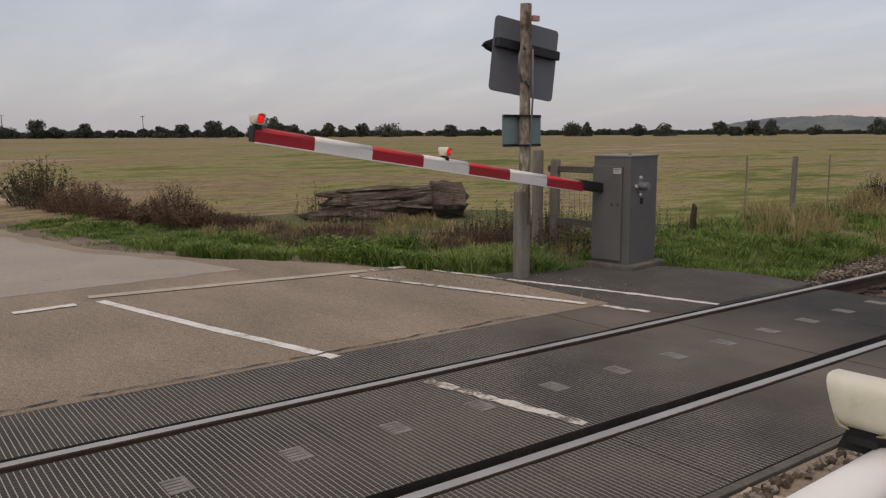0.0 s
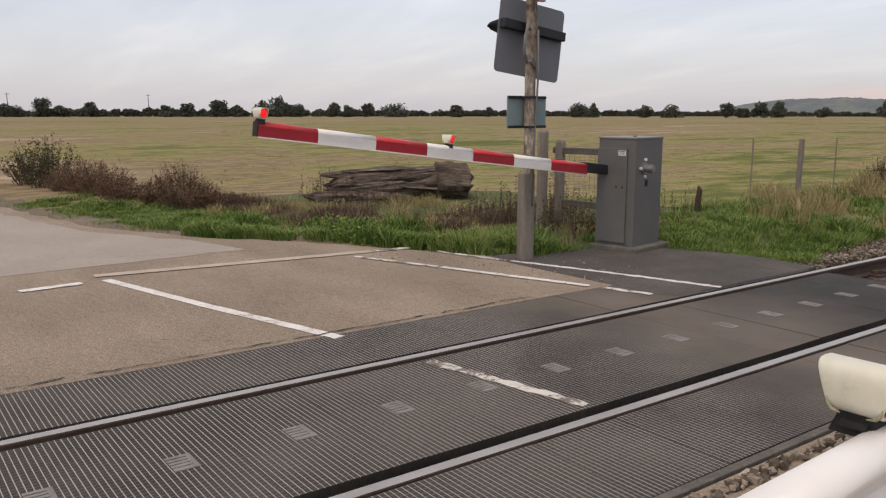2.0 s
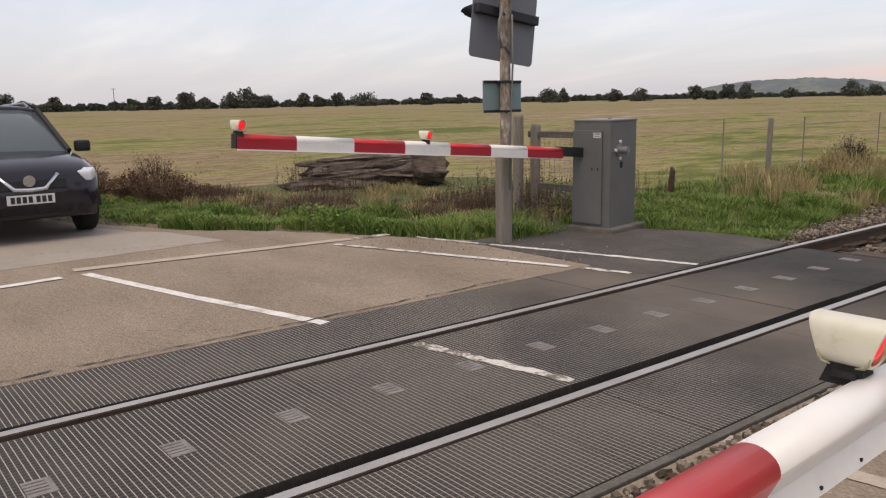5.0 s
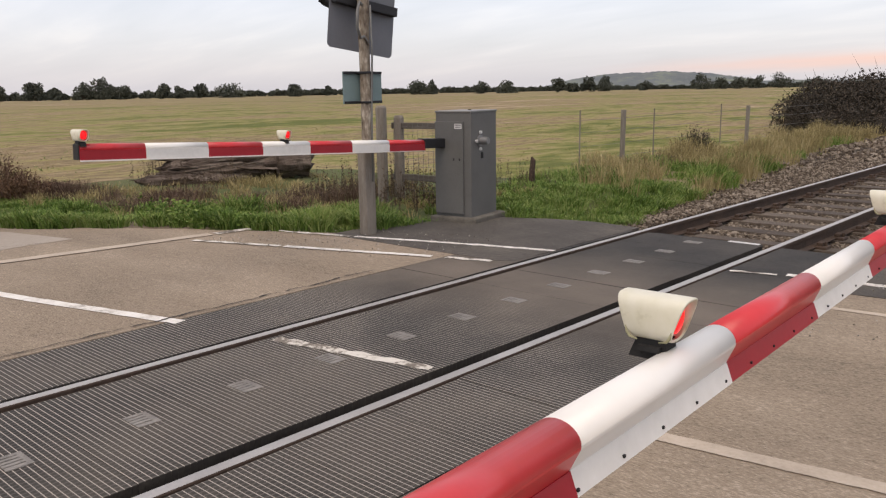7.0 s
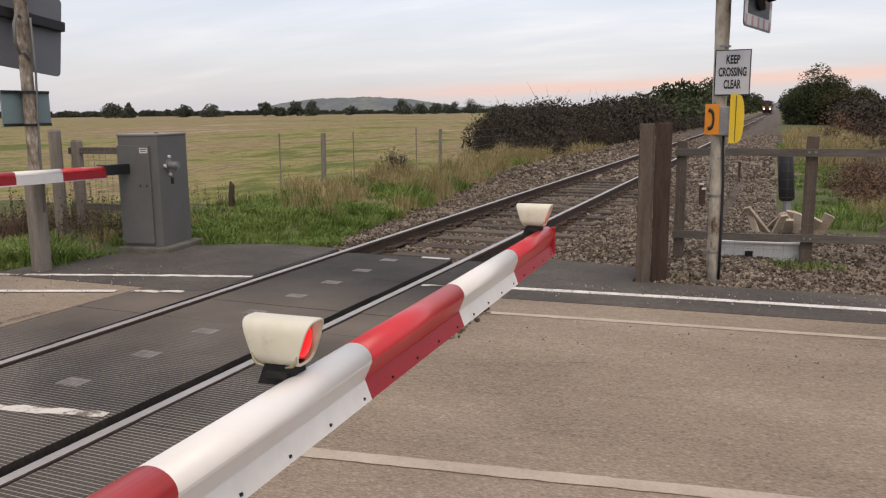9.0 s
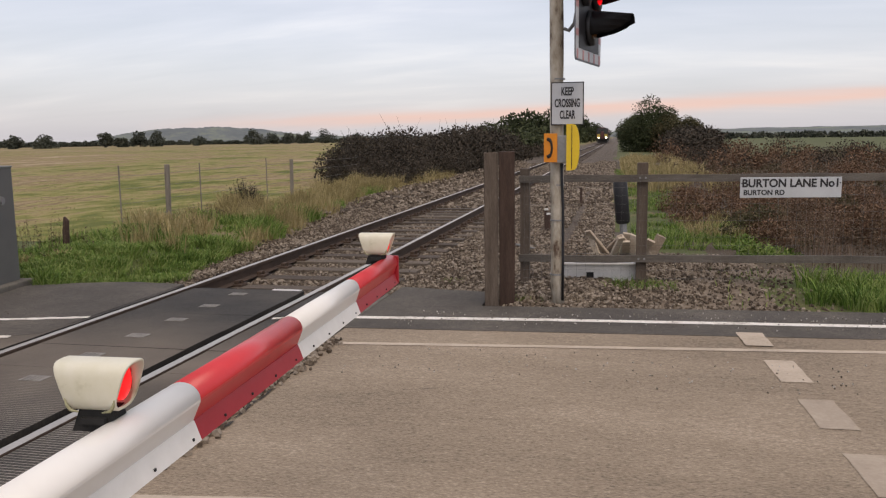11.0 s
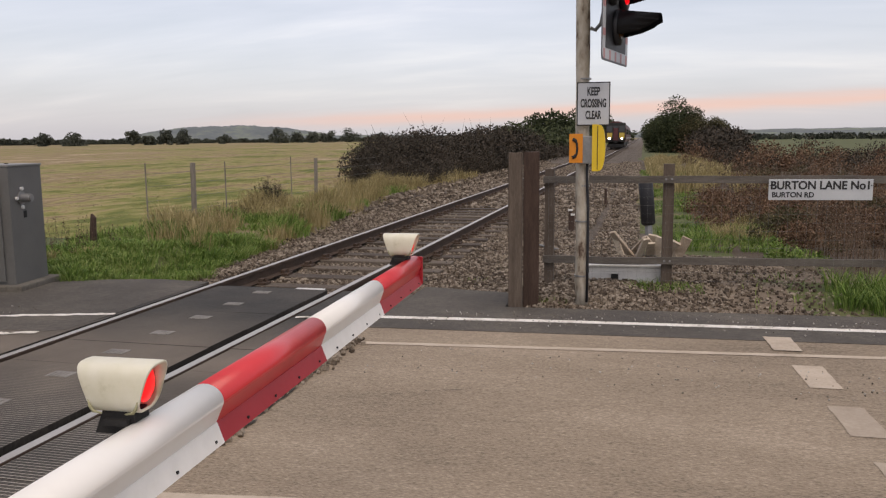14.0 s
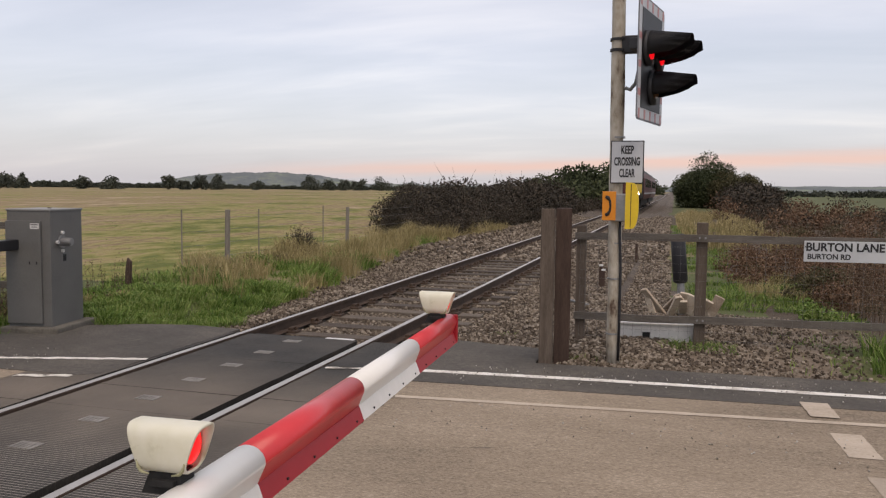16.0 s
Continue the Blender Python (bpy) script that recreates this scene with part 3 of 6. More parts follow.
def field_material():
    """Stubble: straw, pale litter and green regrowth in patches of three sizes, browner along the far edge."""
    m = material("stubble_field", [(0.1, 0.1, 0.05), (0.3, 0.2, 0.1)], 0.5, 7, 0.95, 0.9, coord="World", bump_scale=7, distance=0.13, spec=0.1)
    nt = m.node_tree
    N, L = nt.nodes.new, nt.links.new
    b = nt.nodes["Principled BSDF"]
    geo, sep = N("ShaderNodeNewGeometry"), N("ShaderNodeSeparateXYZ")
    L(geo.outputs["Position"], sep.inputs[0])
    mp = N("ShaderNodeMapping")
    L(geo.outputs["Position"], mp.inputs[0])
    mp.inputs["Rotation"].default_value = (0, 0, radians(-38))
    mp.inputs["Scale"].default_value = (1.0, 0.4, 1)
    total = None
    for sc, w, de in ((0.055, 0.44, 4), (0.30, 0.32, 5), (1.7, 0.24, 5)):
        n = N("ShaderNodeTexNoise")
        L(mp.outputs[0], n.inputs["Vector"])
        n.inputs["Scale"].default_value, n.inputs["Detail"].default_value, n.inputs["Roughness"].default_value = sc, de, 0.65
        a = N("ShaderNodeMath")
        a.operation = "MULTIPLY_ADD"
        L(n.outputs[0], a.inputs[0])
        a.inputs[1].default_value = w
        if total is None:
            a.inputs[2].default_value = 0.0
        else:
            L(total, a.inputs[2])
        total = a.outputs[0]
    r = N("ShaderNodeValToRGB")
    L(total, r.inputs[0])
    els = r.color_ramp.elements
    els[0].position, els[0].color = 0.435, (0.125, 0.140, 0.042, 1)
    els[1].position, els[1].color = 0.59, (0.44, 0.35, 0.235, 1)
    for pos, c in ((0.47, (0.220, 0.215, 0.072)), (0.495, (0.325, 0.262, 0.130)), (0.52, (0.185, 0.140, 0.080)), (0.545, (0.335, 0.255, 0.150)), (0.565, (0.27, 0.20, 0.125))):
        els.new(pos).color = (*c, 1)
    far = N("ShaderNodeMapRange")
    L(sep.outputs[0], far.inputs[0])
    for k, v in ((1, -75.0), (2, -190.0), (3, 0.0), (4, 0.5)):
        far.inputs[k].default_value = v
    mx = N("ShaderNodeMix")
    mx.data_type = "RGBA"
    L(far.outputs[0], mx.inputs[0])
    L(r.outputs[0], mx.inputs[6])
    mx.inputs[7].default_value = (0.262, 0.205, 0.122, 1)
    L(mx.outputs[2], b.inputs["Base Color"])
    return m


build_ground()


# ---- roads ----
def slab(name, outline, z, depth, mat, label, category="road"):
    """A flat sheet of the outline with a skirt, cut fine enough to be one plain polygon."""
    bm = bmesh.new()
    top = [bm.verts.new((x, y, z)) for x, y in outline]
    low = [bm.verts.new((x, y, z - depth)) for x, y in outline]
    bm.faces.new(top)
    n = len(outline)
    for i in range(n):
        bm.faces.new((top[i], low[i], low[(i + 1) % n], top[(i + 1) % n]))
    bmesh.ops.recalc_face_normals(bm, faces=bm.faces[:])
    bmesh.ops.triangulate(bm, faces=[f for f in bm.faces if len(f.verts) > 4])
    return tagged(mesh_object(name, bm, mat), label, category, kind="structure")


def jag(points, amount, seed, step=0.25):
    """The polyline cut into short steps that wander a little."""
    r, out = random.Random(seed), []
    for (x0, y0), (x1, y1) in zip(points, points[1:]):
        k = max(1, int(math.hypot(x1 - x0, y1 - y0) / step))
        for i in range(k):
            out.append((x0 + (x1 - x0) * i / k + r.uniform(-amount, amount), y0 + (y1 - y0) * i / k + r.uniform(-amount, amount)))
    out.append(points[-1])
    return out


slab("road_near", [(1.565, -60), (60, -60), (60, near_edge_y(60))] + jag([(14, near_edge_y(14)), (1.9, near_edge_y(1.9))], 0.035, 4) + [(1.62, 4.75)], -0.002, 0.3, M["asphalt"], "worn brown-grey asphalt road up to the railway")
slab("pavement_near", jag([(1.6, 4.9), (1.6, 5.2), (2.6, 5.05), (2.62, 4.35)], 0.02, 5) + [(9.0, near_edge_y(9) + 0.02), (9.0, 3.75), (1.6, 3.3)], 0.003, 0.28, M["dark_asphalt"], "dark patched tarmac margin along the road edge", "pavement")
far_line = [(-1.53, 3.0)] + jag(FAR_EDGE[3:-1], 0.05, 6) + [(-45, -7.5), (-45, -13), (-13.4, -9.0), (-1.53, -7.5)]
slab("road_far", far_line[1:4] + far_line[4:] + [(-1.53, 3.0)], -0.002, 0.3, M["asphalt"], "sandy worn asphalt road beyond the railway")
slab("pavement_far", jag([(-0.86, 5.05), (-1.5, 5.1), (-2.1, 4.95), (-3.35, 4.3), (-3.4, 2.7)], 0.02, 7) + [(-3.4, 2.55), (-1.0, 2.6), (-0.86, 2.7)], 0.003, 0.28, M["dark_asphalt"], "dark tarmac apron at the barrier cabinet", "pavement")
slab("road_concrete", jag([(-5.22, -4.9), (-5.35, -2.1), (-5.5, 0.55)], 0.02, 8) + jag([(-6.3, 0.35), (-8.5, -0.75), (-13.4, -1.7)], 0.06, 9) + [(-44, -7.7), (-44, -12.5), (-13.4, -8.6)], 0.003, 0.1, M["concrete"], "pale smoother road surface beyond the stop line")


def painted(name, pts, width, mat, label, rough=0.004, seed=1, gaps=0.0, z=0.0025):
    """A painted line along the points, with a worn edge."""
    if gaps > 0.05:
        mat = M["line_worn"]
    r, bm = random.Random(seed), bmesh.new()
    fine = []
    for p, q in zip(pts, pts[1:]):
        k = max(1, int(math.dist(p, q) / 0.07))
        fine += [(p[0] + (q[0] - p[0]) * i / k, p[1] + (q[1] - p[1]) * i / k) for i in range(k)]
    fine.append(pts[-1])
    prev = None
    for i, p in enumerate(fine):
        a, b = fine[max(i - 1, 0)], fine[min(i + 1, len(fine) - 1)]
        d = Vector((b[0] - a[0], b[1] - a[1])).normalized()
        n = Vector((-d.y, d.x)) * width / 2
        e1, e2 = 1 + r.uniform(-rough, rough) / width * 2, 1 + r.uniform(-rough, rough) / width * 2
        cur = (bm.verts.new((p[0] + n.x * e1, p[1] + n.y * e1, z)), bm.verts.new((p[0] - n.x * e2, p[1] - n.y * e2, z)))
        if prev:
            bm.faces.new((prev[0], prev[1], cur[1], cur[0]))
        prev = cur
    ob = mesh_object(name, bm, mat)
    return tagged(ob, label, "road marking", kind="structure")


painted("marking_centre", [(-1.44, -0.43), (-3.0, -0.87), (-4.6, -1.27)], 0.10, M["line_white"], "worn white centre line painted on the road", seed=2)
painted("marking_stop", [(-4.85, -1.32), (-4.62, 0.6), (-4.5, 1.7)], 0.16, M["line_tan"], "worn white stop line across the lane", seed=3, z=0.0065, gaps=0.02)
painted("marking_stop_end", [(-4.48, 1.75), (-4.45, 2.2)], 0.13, M["line_white"], "faded end of the stop line", seed=4, z=0.0065, gaps=0.25)
painted("marking_dash_far", [(-4.55, -1.5), (-4.5, -2.05)], 0.12, M["line_white"], "short white dash on the road", seed=5, z=0.0065)
painted("marking_dash_far", [(-4.45, -2.32), (-4.4, -2.9)], 0.12, M["line_white"], "short white dash on the road", seed=6, z=0.0065)
painted("marking_lane_far", [(-1.62, 2.36), (-2.4, 2.07), (-3.2, 1.78)], 0.09, M["line_white"], "worn white lane line", seed=7, z=0.0065, gaps=0.03)
painted("marking_lane_far", [(-3.25, 1.76), (-4.3, 1.36)], 0.08, M["line_white"], "faint dusty lane line", seed=8, z=0.0065, gaps=0.3)
painted("marking_lane_dash", [(-1.02, 2.54), (-1.48, 2.41)], 0.085, M["line_white"], "broken white lane dash", seed=9, z=0.0065, rough=0.02, gaps=0.08)
painted("marking_edge_far", [(-0.84, 3.32), (-1.6, 3.1), (-2.62, 2.77), (-3.05, 2.62)], 0.075, M["line_white"], "white edge line by the barrier", rough=0.015, seed=10, z=0.0065, gaps=0.04)
painted("marking_edge_far", [(-3.1, 2.6), (-3.6, 2.45), (-4.05, 2.33)], 0.07, M["line_white"], "broken white edge line", rough=0.02, seed=11, z=0.0065, gaps=0.15)
painted("marking_edge_near", [(1.3, 3.66), (3.2, 3.83), (5.6, 3.98), (9, 4.2)], 0.10, M["line_white"], "white edge line along the road margin", seed=12, z=0.0065, gaps=0.01)
painted("marking_edge_near_end", [(0.86, 3.53), (1.24, 3.6)], 0.06, M["line_white"], "broken white edge line beside the rail", rough=0.02, seed=13, z=0.0065, gaps=0.15)
painted("marking_lane_near", [(1.56, 2.78), (3.3, 2.94), (5.4, 3.13), (9, 3.45)], 0.075, M["line_tan"], "dusty worn lane line", seed=14, z=0.0015, gaps=0.02)
painted("marking_centre_near", [(1.62, -0.05), (2.4, 0.06), (3.6, 0.24), (7, 0.7)], 0.10, M["line_tan"], "dusty worn centre line", seed=15)
for i, (x, y0, y1, mt) in enumerate(((4.9, 3.2, 3.62, "line_tan"), (4.98, 2.3, 2.82, "line_tan"), (5.03, 1.45, 1.95, "line_faint"), (5.07, 0.6, 1.1, "line_faint"))):
    painted("marking_dash_near", [(x, y1), (x + 0.02, y0)], 0.2, M[mt], "faded square dash across the near lane", seed=20 + i, z=0.0065 if i == 0 else 0.0015)


def cracks():
    r, bm = random.Random(9), bmesh.new()
    lines = [((-2.2, -1.6), (-1.7, -0.9), 0.02), ((1.66, 2.95), (1.85, -2.6), 0.03), ((-1.6, 1.6), (-1.55, -4.5), 0.02),
             ((2.4, 1.6), (3.0, 1.9), 0.01), ((-5.2, 0.9), (-6.1, -1.5), 0.012)]
    for a, b, w in lines:
        k = max(3, int(math.dist(a, b) / 0.06))
        prev, ox, oy = None, 0.0, 0.0
        for i in range(k + 1):
            ox, oy = ox * 0.93 + r.uniform(-0.02, 0.02), oy * 0.93 + r.uniform(-0.02, 0.02)
            x, y, ww = a[0] + (b[0] - a[0]) * i / k + ox, a[1] + (b[1] - a[1]) * i / k + oy, w * r.uniform(0.25, 1.0) / 2
            cur = (bm.verts.new((x + ww, y + ww, 0.0055)), bm.verts.new((x - ww, y - ww, 0.0055)))
            if prev and r.random() > 0.06:
                bm.faces.new((prev[0], prev[1], cur[1], cur[0]))
            prev = cur
    tagged(mesh_object("road_cracks", bm, M["crack"]), "fine dark cracks in the road surface", "road", kind="structure")


cracks()


# ---- railway ----
def rail_bm(x, y0, y1, top):
    """A rail's section: foot, web and rounded head."""
    half = [(0.0, 0.0), (0.022, 0.0), (0.032, -0.004), (0.0355, -0.012), (0.0345, -0.036), (0.009, -0.048), (0.009, -0.132), (0.07, -0.148), (0.07, -0.158)]
    prof = [(-a, b) for a, b in half[1:]][::-1] + half
    bm = bmesh.new()
    ring = []
    for y in (y0, y1):
        ring.append([bm.verts.new((x + a, y, top + b)) for a, b in prof])
    n = len(prof)
    for i in range(n):
        f = bm.faces.new((ring[0][i], ring[0][(i + 1) % n], ring[1][(i + 1) % n], ring[1][i]))
        zs = [prof[i][1], prof[(i + 1) % n][1]]
        f.material_index = 0 if min(zs) > -0.006 else 1
    bm.faces.new(ring[0][::-1]).material_index = 1
    bm.faces.new(ring[1]).material_index = 1
    bmesh.ops.recalc_face_normals(bm, faces=bm.faces[:])
    return bm


def build_track():
    t = thing("railway_track", pose(0, 0, 0), "single railway track with steel rails on dark sleepers", "railway track")
    for x in (-0.7525, 0.7525):
        part("rail", rail_bm(x, -60, 700, 0.0), [M["rail_top"], M["rail_side"]], t, "steel rail with a bright worn top")
    r = random.Random(3)
    bm = box(0, 0, 0, 2.5, 0.25, 0.12, 0.012)
    me = bpy.data.meshes.new("sleeper")
    bm.to_mesh(me)
    bm.free()
    me.materials.append(M["sleeper"])
    cb = bmesh.new()
    add_box(cb, 0, 0, 0.02, 0.34, 0.17, 0.04, 0.01)
    for s in (-1, 1):
        add_box(cb, s * 0.088, 0, 0.05, 0.06, 0.12, 0.06, 0.012)
        add_tube(cb, [(s * 0.14, 0, 0.03), (s * 0.14, 0, 0.085)], 0.017, 6)
    cm = bpy.data.meshes.new("rail_chair")
    cb.to_mesh(cm)
    cb.free()
    cm.materials.append(M["rail_side"])
    for k in range(200):
        y = 5.25 + 0.68 * k
        ob = new("sleeper", me)
        ob.parent = t
        ob.matrix_basis = pose(r.uniform(-0.03, 0.03), y, -0.222 + r.uniform(-0.012, 0.004), r.uniform(-1, 1), 0, r.uniform(-0.8, 0.8))
        if k < 50:
            for x in (-0.7525, 0.7525):
                ch = new("rail_chair", cm)
                ch.parent = ob
                ch.matrix_basis = pose(x, 0, 0.052)
    return t


build_track()

# ---- rubber crossing deck ----
PITCH, DECK_END = 0.605, 4.84


def build_deck():
    deck = thing("crossing_deck", pose(0, 0, 0), "black studded rubber level crossing deck between and beside the rails", "crossing deck")
    r = random.Random(5)
    shapes = {}
    for key, w in (("mid", 1.27), ("far", 0.70), ("near", 0.71)):
        bm = box(0, 0, 0, w, PITCH - 0.0015, 0.16, 0.003)
        me = bpy.data.meshes.new("panel")
        bm.to_mesh(me)
        bm.free()
        me.materials.append(M["rubber"])
        shapes[key] = me
    comb = [(-0.085, -0.06)]
    for k in range(5):
        x = -0.085 + k * 0.034
        comb += [(x + 0.024, -0.06), (x + 0.024, 0.035), (x + 0.034, 0.035), (x + 0.034, -0.06)]
    comb = comb[:-3] + [(0.085, -0.06), (0.085, 0.06), (-0.085, 0.06)]
    pb = prism(comb, "z", -0.002, 0.003)
    pm = bpy.data.meshes.new("plate")
    pb.to_mesh(pm)
    pb.free()
    pm.materials.append(M["plate"])
    for k in range(20):
        y = DECK_END - PITCH * (k + 0.5)
        for key, x in (("mid", 0.0), ("far", -1.165), ("near", 1.178)):
            ob = new("panel", shapes[key])
            ob.parent = deck
            ob.matrix_basis = pose(x, y, -0.081 + r.uniform(-0.002, 0.002), r.uniform(-0.15, 0.15), r.uniform(-0.1, 0.1), 0)
            if key == "mid":
                p = new("plate", pm)
                p.parent = ob
                p.matrix_basis = pose(0.01, 0.04, 0.0815)
    # the end ramp that stops chains hanging from trains
    part("kerb", box(1.565, -1.3, -0.10, 0.05, 12.2, 0.20, 0.006), M["base_concrete"], deck, "thin concrete kerb beside the deck")
    part("end_strip", box(0, DECK_END + 0.05, -0.06, 1.2, 0.08, 0.10, 0.01), M["black_matt"], deck, "dark strip at the end of the deck")
    part("end_chip", box(0.42, DECK_END + 0.05, -0.006, 0.32, 0.07, 0.008, 0.002), M["white_box"], deck, "pale chipped piece of the end strip")
    part("flangeway_bed", box(0, -1.2, -0.20, 1.75, 12.1, 0.05), M["black_matt"], deck)
    return deck


build_deck()
painted("marking_deck", [(0.60, 0.0), (0.0, -0.12), (-0.585, -0.235)], 0.088, M["line_white"], "chipped white line painted across the rubber deck", rough=0.016, seed=31, z=0.0065, gaps=0.06).location.z = -0.002


# ---- barriers ----
def barrier_lamp(parent, y, side, turn=0.0):
    """A cream two-ended lamp on a black block; the open ends hold red lenses."""
    lamp = part("barrier_lamp", prism([(-0.045, 0.0), (0.045, 0.0), (0.045, 0.014), (-0.045, 0.014)], "x", -0.03, 0.03), M["black_matt"], parent, "cream two-ended barrier lamp with red lenses")
    lamp.matrix_basis = pose(side * 0.042, y, 0.039, 0, 0, turn) @ Matrix.Diagonal((0.755, 0.74, 0.79, 1))
    bb = bmesh.new()
    lo = [bb.verts.new(v) for v in ((-0.062, -0.030, -0.022), (0.046, -0.030, -0.022), (0.046, 0.030, -0.022), (-0.062, 0.030, -0.022))]
    hi = [bb.verts.new(v) for v in ((-0.040, -0.03, 0.03), (0.040, -0.03, 0.03), (0.040, 0.03, 0.03), (-0.040, 0.03, 0.03))]
    for i in range(4):
        bb.faces.new((lo[i], lo[(i + 1) % 4], hi[(i + 1) % 4], hi[i]))
    bb.faces.new(lo[::-1])
    bb.faces.new(hi)
    part("lamp_block", bb, M["black_matt"], lamp)
    # hood: wider at the top, hollow, with rounded shoulders
    bm = bmesh.new()
    prof = []
    for a in range(0, 360, 15):
        c, s = math.cos(radians(a)), math.sin(radians(a))
        rx = abs(c) ** 0.6 * (1 if c >= 0 else -1)
        rz = abs(s) ** 0.6 * (1 if s >= 0 else -1)
        prof.append((rx * 0.050, rz * 0.053))
    rings = []
    for k, xx in enumerate((-1.0, -0.97, 0.97, 1.0)):
        ring = []
        for py, pz in prof:
            half = 0.076 + 0.36 * max(pz, -0.05)
            sc = 0.985 if k in (0, 3) else 1.0
            ring.append(bm.verts.new((xx * half, py * sc, 0.083 + pz * sc * 1.07)))
        rings.append(ring)
    n = len(prof)
    for a, b in zip(rings, rings[1:]):
        for i in range(n):
            bm.faces.new((a[i], a[(i + 1) % n], b[(i + 1) % n], b[i]))
    # inner lips that run back to the lenses
    for ring, s in ((rings[0], -1), (rings[-1], 1)):
        inner = [bm.verts.new((v.co.x, v.co.y * 0.9, 0.088 + (v.co.z - 0.088) * 0.9)) for v in ring]
        deep = [bm.verts.new((s * 0.055, v.co.y, v.co.z)) for v in inner]
        for p, q in ((ring, inner), (inner, deep)):
            for i in range(n):
                bm.faces.new((p[i], p[(i + 1) % n], q[(i + 1) % n], q[i]))
    bmesh.ops.recalc_face_normals(bm, faces=bm.faces[:])
    part("hood", bm, M["lamp_cream"], lamp, "cream plastic hood stained with algae", True)
    for s in (-1, 1):
        part("algae_rim", tube([(s * 0.030, -0.0485, 0.030), (s * 0.050, -0.049, 0.034), (s * 0.0585, -0.049, 0.044), (s * 0.063, -0.049, 0.060)], [0.002, 0.0038, 0.004, 0.0015], 6), M["algae"], lamp, "green-brown algae along the rim", True)
    for s in (-1, 1):
        lb = bmesh.new()
        rr = []
        for k, (rad, d) in enumerate(((0.042, 0.0), (0.033, 0.006), (0.018, 0.010), (0.0, 0.012))):
            rr.append([lb.verts.new((s * (0.056 + d), rad * math.cos(a) * 0.98, 0.088 + rad * math.sin(a))) for a in (2 * math.pi * i / 16 for i in range(16))])
        for a, b in zip(rr, rr[1:]):
            for i in range(16):
                lb.faces.new((a[i], a[(i + 1) % 16], b[(i + 1) % 16], b[i]))
        bmesh.ops.remove_doubles(lb, verts=lb.verts[:], dist=0.0001)
        bmesh.ops.recalc_face_normals(lb, faces=lb.faces[:])
        part("lens", lb, M["red_lens"], lamp, "lit red lens", True)
    return lamp


def barrier_arm(name, label, stripes, STRIPE, first_red, lamps, tail, both=False, edges=None):
    """The arm lies along +y from its pivot at the origin; the tip is at stripes * STRIPE + tail."""
    arm = thing(name, pose(0, 0, 0), label, "barrier", "lifting barriers")
    # section: an arched top on upright sides that draw in a little above the skirt
    def section(w):
        arch = [(w * math.cos(radians(a)), 0.010 + 0.034 * math.sin(radians(a))) for a in range(0, 181, 12)]
        return arch + [(-w * 0.98, 0.004), (-w * 0.48, -0.040), (w * 0.48, -0.040), (w * 0.98, 0.004)]
    red = first_red
    length = tail + stripes * STRIPE
    bounds = edges or [tail + k * STRIPE for k in range(stripes + 1)]
    for y0, y1 in zip(bounds, bounds[1:]):
        w0, w1 = 0.056 - 0.026 * y0 / length, 0.056 - 0.026 * y1 / length
        bm = bmesh.new()
        a = [bm.verts.new((p[0], y0, p[1])) for p in section(w0)]
        b = [bm.verts.new((p[0], y1, p[1])) for p in section(w1)]
        n = len(a)
        for i in range(n):
            bm.faces.new((a[i], a[(i + 1) % n], b[(i + 1) % n], b[i])).smooth = i < n - 4
        bm.faces.new(a[::-1])
        bm.faces.new(b)
        bmesh.ops.recalc_face_normals(bm, faces=bm.faces[:])
        part("band", bm, M["arm_red"] if red else M["arm_white"], arm, "glossy red band" if red else "glossy white band")
        sb = bmesh.new()
        wm = (w0 + w1) / 2
        add_prism(sb, [(wm * 0.48 - 0.004, -0.036), (wm * 0.48 + 0.003, -0.036), (wm * 0.48 + 0.018, -0.077), (wm * 0.48 + 0.012, -0.077)], "y", y0, y1)
        part("skirt", sb, M["skirt_red"] if red else M["skirt_white"], arm, "flat reflective strip below the arm")
        if both:
            qb = prism([(-w0 - 0.003, -0.004), (-w0 + 0.004, -0.004), (-w0 + 0.004, -0.080), (-w0 - 0.003, -0.080)], "y", y0, y1)
            part("skirt", qb, M["skirt_red"] if red else M["skirt_white"], arm, "flat reflective strip below the arm")
        red = not red
    eb = bmesh.new()
    add_box(eb, 0, length + 0.006, -0.018, 0.070, 0.014, 0.118, 0.005)
    part("end_cap", eb, M["train_dark"] if both else M["skirt_red"], arm)
    tb = bmesh.new()
    k = int(length / 0.15)
    for i in range(k):
        add_box(tb, 0.48 * (0.056 - 0.026 * (0.1 + tail + i * 0.15) / length) + 0.0150, 0.1 + tail + i * 0.15, -0.066, 0.004, 0.006, 0.005)
    tagged(part("rivets", tb, M["black_matt"], arm), kind="stuff")
    if both:
        part("skirt_edge", box(-0.046, tail + stripes * STRIPE / 2, -0.084, 0.012, stripes * STRIPE, 0.010), M["arm_white"], arm)
    part("sleeve", box(0, tail / 2, 0, 0.13, tail + 0.02, 0.115, 0.012), M["black"], arm, "dark steel pivot sleeve")
    for d in lamps:
        barrier_lamp(arm, length - d, 0 if both else -1 if d > 1 else -0.7)
    return arm


